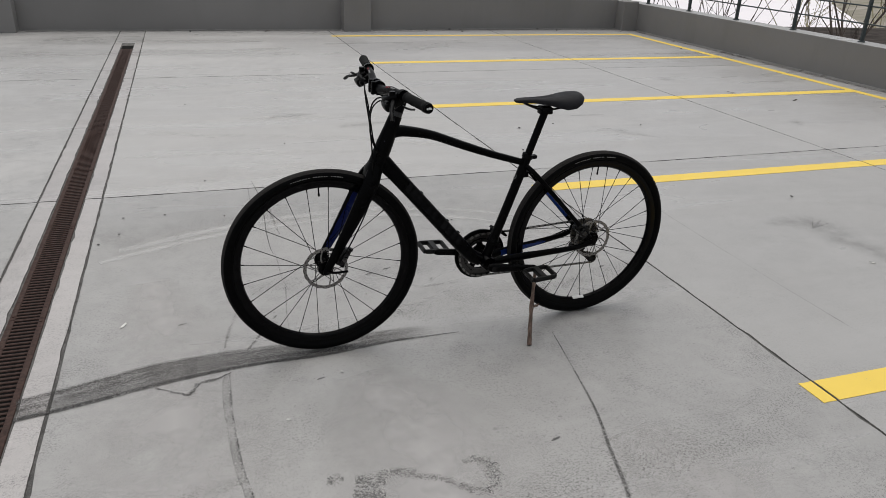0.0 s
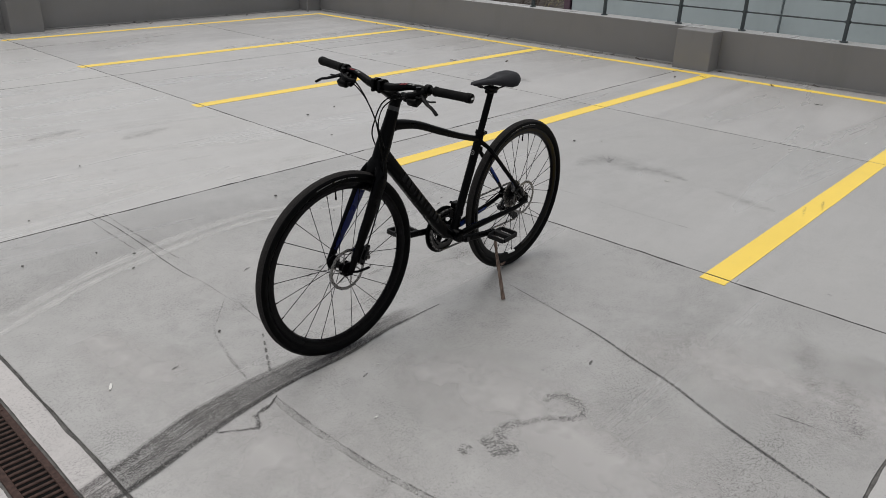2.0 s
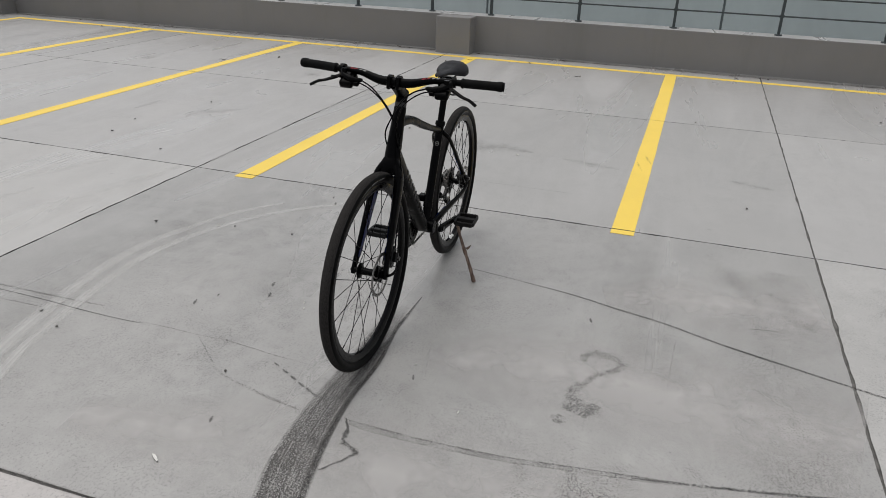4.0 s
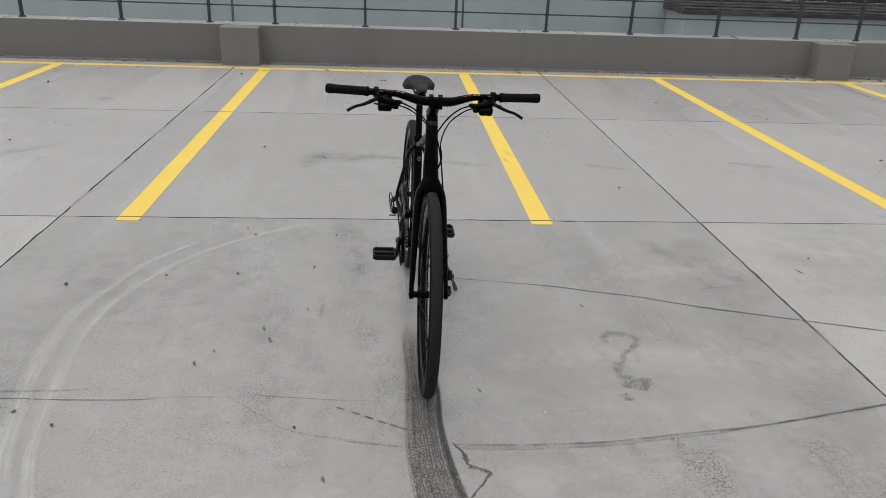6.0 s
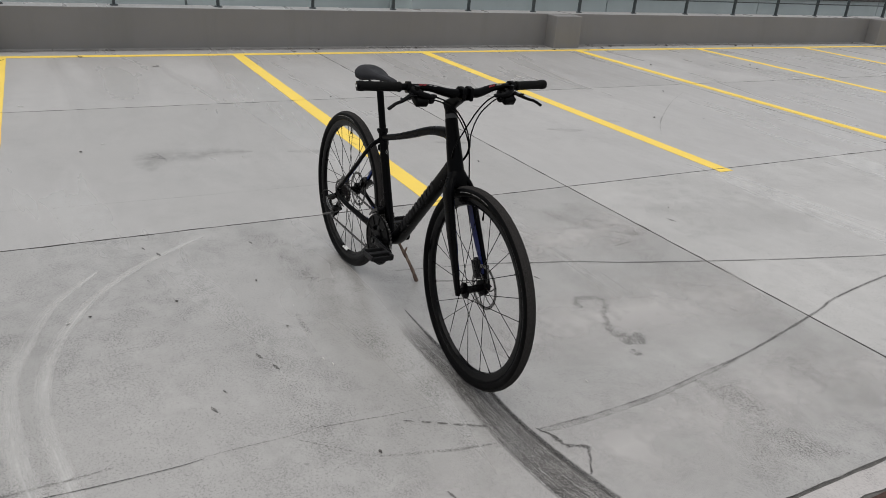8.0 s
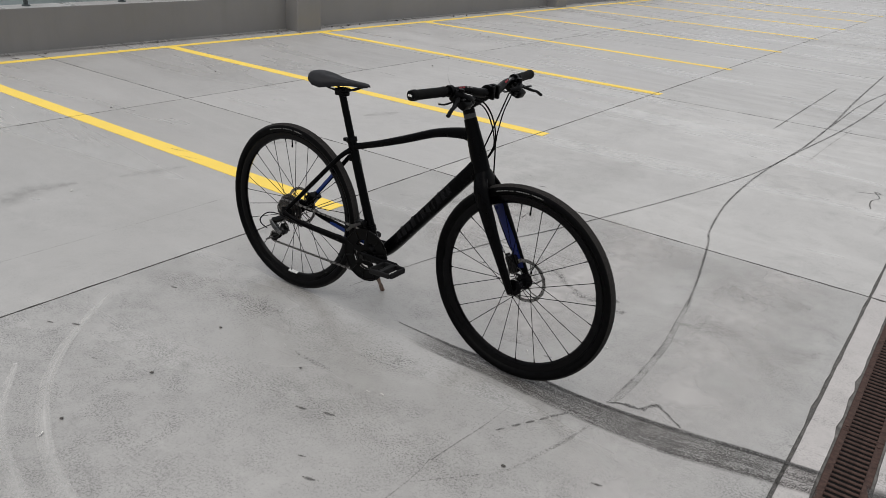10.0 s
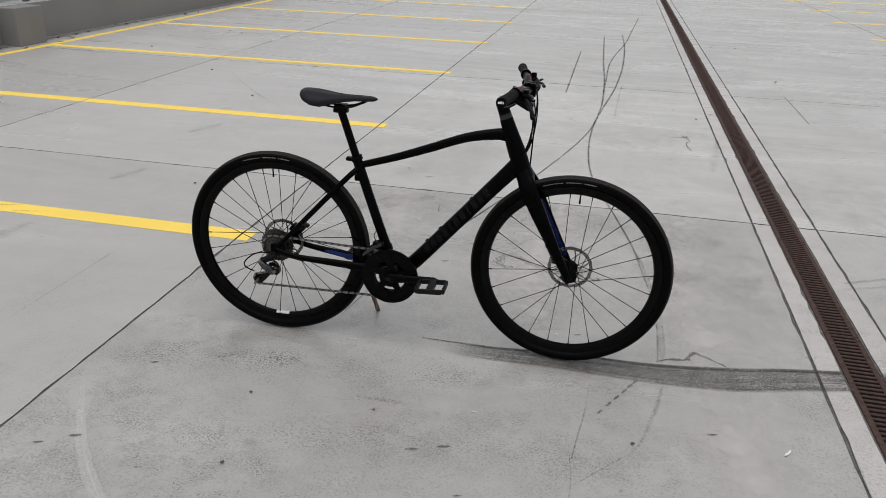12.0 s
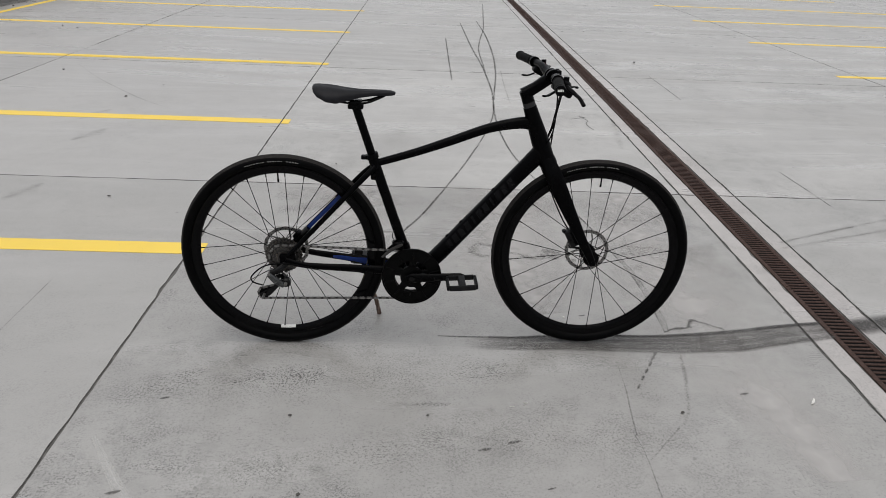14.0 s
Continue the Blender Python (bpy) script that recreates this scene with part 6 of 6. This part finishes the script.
vs = [-0.355 + 0.71 * k / 60 for k in range(61)]
b = bmesh.new()
sweep(b, [bar_point(v) for v in vs], [((0.0155 if abs(v) < 0.05 else max(0.0112, 0.0155 - (abs(v) - 0.05) * 0.05)),) * 2 for v in vs], 18, (0, 0, 1))
handlebar = part("handlebar", b, M_FRAME, bike, "wide black riser handlebar")
for s in (-1, 1):
    for red, spans in ((True, ((0.094, 0.107), (0.110, 0.121)) if s > 0 else ((0.154, 0.166), (0.141, 0.151))), (False, ((0.128, 0.138), (0.142, 0.151)) if s > 0 else ((0.122, 0.131), (0.106, 0.117)))):
        b = bmesh.new()
        for v0, v1 in spans:
            rows = []
            for j in range(4):
                row = []
                for q, shift in ((22, 0.0025), (36, 0.0), (50, -0.0025)):
                    v = (v0 + (v1 - v0) * j / 3) * s + shift
                    r = max(0.0112, 0.0155 - (abs(v) - 0.05) * 0.05) + 0.0006
                    row.append(b.verts.new(bar_point(v) + Vector((r * math.sin(radians(q)), 0, r * math.cos(radians(q))))))
                rows.append(row)
            for r0, r1 in zip(rows, rows[1:]):
                for i in range(2):
                    b.faces.new((r0[i], r0[i + 1], r1[i + 1], r1[i]))
        part("bar_print", b, M_REDPRINT if red else M_GREYPRINT, handlebar, "small red print on the handlebar" if red else "small pale print on the handlebar", False)
    # Grip with ribs and a closed end.
    n = 34
    b = bmesh.new()
    pts, rad = [], []
    for k in range(n + 1):
        v = (0.222 + (0.362 - 0.222) * k / n) * s
        r = 0.0147 + (0.0006 if k % 2 else 0.0)
        if k in (0, n):
            r = 0.0132
        if k in (1, 2) or k in (n - 1, n - 2, n - 3, n - 4):
            r = 0.0166
        pts.append(bar_point(v))
        rad.append((r, r))
    sweep(b, pts, rad, 22, (0, 0, 1))
    grip = part("grip", b, M_RUBBER, handlebar, "black ribbed rubber grip")
    e = bar_point(0.362 * s)
    d = (bar_point(0.362 * s) - bar_point(0.34 * s)).normalized()
    b = bmesh.new()
    sweep(b, [e - d * 0.001, e + d * 0.003, e + d * 0.004], [(0.0155, 0.0155), (0.015, 0.015), (0.012, 0.012)], 24, (0, 0, 1))
    cap = part("end_cap", b, M_ALLOY, grip)
    b = bmesh.new()
    side_v = Vector((0, 0, 1)).cross(d).normalized()
    up_v = d.cross(side_v)
    for q0, q1, h0, h1 in ((-0.0085, -0.003, -0.003, 0.003), (-0.002, 0.0045, -0.003, 0.004), (0.006, 0.0085, -0.003, 0.0035)):
        f = [b.verts.new(e + d * 0.0046 + side_v * q + up_v * h) for q, h in ((q0, h0), (q1, h0), (q1, h1), (q0, h1))]
        b.faces.new(f)
    part("cap_print", b, M_WHITE, cap, "small white print", False)
    # Brake lever, shifter and their clamps.
    c = bar_point(0.198 * s)
    b = bmesh.new()
    sweep(b, [bar_point(0.192 * s), bar_point(0.206 * s)], 0.0185, 18, (0, 0, 1))
    sweep(b, smooth_line([c + Vector((0.014, -0.004 * s, -0.004)), c + Vector((0.034, -0.020 * s, -0.014)), c + Vector((0.042, -0.050 * s, -0.022)), c + Vector((0.034, -0.085 * s, -0.024))], 4), [(0.012, 0.011)] * 5 + [(0.011, 0.012)] * 4 + [(0.008, 0.009)] * 3 + [(0.005, 0.005)], 12, (0, 0, 1))
    brake = part("brake_lever", b, M_ALLOY, handlebar, "black brake lever with its clamp")
    tube("lever_blade", [c + Vector((0.026, -0.006 * s, -0.014)), c + Vector((0.038, 0.018 * s, -0.024)), c + Vector((0.050, 0.046 * s, -0.034)), c + Vector((0.056, 0.070 * s, -0.040)), c + Vector((0.062, 0.096 * s, -0.054))], [(0.006, 0.008), (0.006, 0.0085), (0.005, 0.0075), (0.0048, 0.0065), (0.005, 0.007)], M_ALLOY, brake, side=(0, 0, 1), segs=10)
    b = bmesh.new()
    m = Matrix.Translation(bar_point(0.170 * s) + Vector((0.016, 0, -0.028))) @ pose(0, 0, 0, 0, 28, 0)
    box(b, (-0.030, -0.023, -0.014), (0.036, 0.024, 0.014), 0.008, m, 3)
    box(b, (0.006, -0.034 * s - 0.010, -0.006), (0.030, -0.034 * s + 0.012, 0.012), 0.005, m, 2)
    box(b, (-0.012, -0.011, 0.008), (0.008, 0.011, 0.024), 0.004, m, 2)
    shifter = part("shifter", b, M_PLASTIC, handlebar, "black trigger shifter under the handlebar")
    q = bar_point(0.178 * s) + Vector((-0.004, 0, -0.036))
    tube("trigger", [q, q + Vector((-0.022, 0.010 * s, -0.010)), q + Vector((-0.038, 0.022 * s, -0.010))], [(0.003, 0.006), (0.003, 0.007), (0.003, 0.008)], M_PLASTIC, shifter, side=(0, 0, 1), segs=8)
    q = bar_point(0.186 * s) + Vector((0.034, 0, -0.022))
    tube("trigger", [q, q + Vector((0.018, 0.014 * s, 0.006)), q + Vector((0.020, 0.032 * s, 0.006))], [(0.003, 0.005), (0.003, 0.006), (0.003, 0.006)], M_PLASTIC, shifter, side=(0, 0, 1), segs=8)
    b = bmesh.new()
    sweep(b, [c + Vector((0.030, -0.016 * s, -0.010)), c + Vector((0.030, -0.016 * s, 0.010))], 0.009, 14)
    part("lever_pivot", b, M_ALLOY, brake)

HOSES = (
    ("brake_hose", [(0.880, -0.112, 0.974), (0.892, -0.072, 0.958), (0.897, -0.028, 0.918), (0.896, 0.010, 0.860), (0.893, 0.028, 0.79), (0.890, 0.040, 0.71), (0.889, 0.047, 0.655)], 0.0026),
    ("brake_hose", [(0.880, 0.112, 0.974), (0.892, 0.075, 0.960), (0.898, 0.036, 0.925), (0.892, 0.0, 0.862), (0.880, -0.024, 0.80), (0.848, -0.016, 0.722)], 0.0026),
    ("shift_cable", [(0.876, -0.140, 0.970), (0.888, -0.085, 0.954), (0.890, -0.034, 0.915), (0.890, 0.010, 0.85), (0.882, 0.030, 0.79), (0.846, 0.014, 0.718)], 0.0023),
    ("shift_cable", [(0.876, 0.140, 0.970), (0.892, 0.095, 0.956), (0.900, 0.046, 0.915), (0.898, 0.024, 0.85), (0.884, 0.032, 0.785), (0.850, 0.016, 0.722)], 0.0023),
)
for name, pts, r in HOSES:
    tube(name, pts, r, M_PLASTIC, bike, "black cable housing looping to the frame", segs=8, steps=8)
tube("brake_hose", [(0.889, 0.047, 0.655), (0.912, 0.051, 0.57), (0.964, 0.060, 0.465), (0.998, 0.070, 0.415)], 0.0026, M_PLASTIC, bike, segs=8)

# The front end is turned a little to the right about the steering axis.
axis_s = Vector((-0.36, 0, 0.93)).normalized()
pivot = Vector((0.872, 0, 0.70))
steer = Matrix.Translation(pivot) @ Matrix.Rotation(radians(-1.83), 4, axis_s) @ Matrix.Translation(-pivot)
bar_turn = Matrix.Translation(pivot) @ Matrix.Rotation(radians(0.3), 4, axis_s) @ Matrix.Translation(-pivot)
for ob in (fork, front_wheel, *[c for c in bike.children if c.name == "front_brake"]):
    ob.matrix_basis = steer @ ob.matrix_basis
for ob in (stem, handlebar):
    ob.matrix_basis = bar_turn @ ob.matrix_basis

# ---- the stick ----
b = bmesh.new()
foot, head = Vector((0.300, 0.211, 0.0)), Vector((0.252, 0.094, 0.2635))
pts, rad = [], []
rnd = random.Random(5)
for k in range(19):
    t = k / 18
    p = foot.lerp(head, t) + Vector((0.005 * math.sin(4.2 * t + 0.4), 0.003 * math.sin(6 * t), 0))
    pts.append(BIKE @ p)
    r = 0.0084 - 0.0020 * t + rnd.uniform(-0.0008, 0.0008) + (0.0015 if k in (9, 10) else 0)
    rad.append((r, r * rnd.uniform(0.85, 1.1)))
pts[0].z = 0.001
sweep(b, pts, rad, 12, (1, 0, 0))
knot = BIKE @ (foot.lerp(head, 0.55) + Vector((-0.006, 0.008, 0)))
sweep(b, [knot, knot + Vector((0.006, -0.008, 0.006)), knot + Vector((0.010, -0.016, 0.016))], [(0.006, 0.006), (0.005, 0.005), (0.002, 0.002)], 8)
tagged(obj("stick", b, M_BARK, smooth=True), "rough brown broken stick propping up the bicycle pedal", "stick")
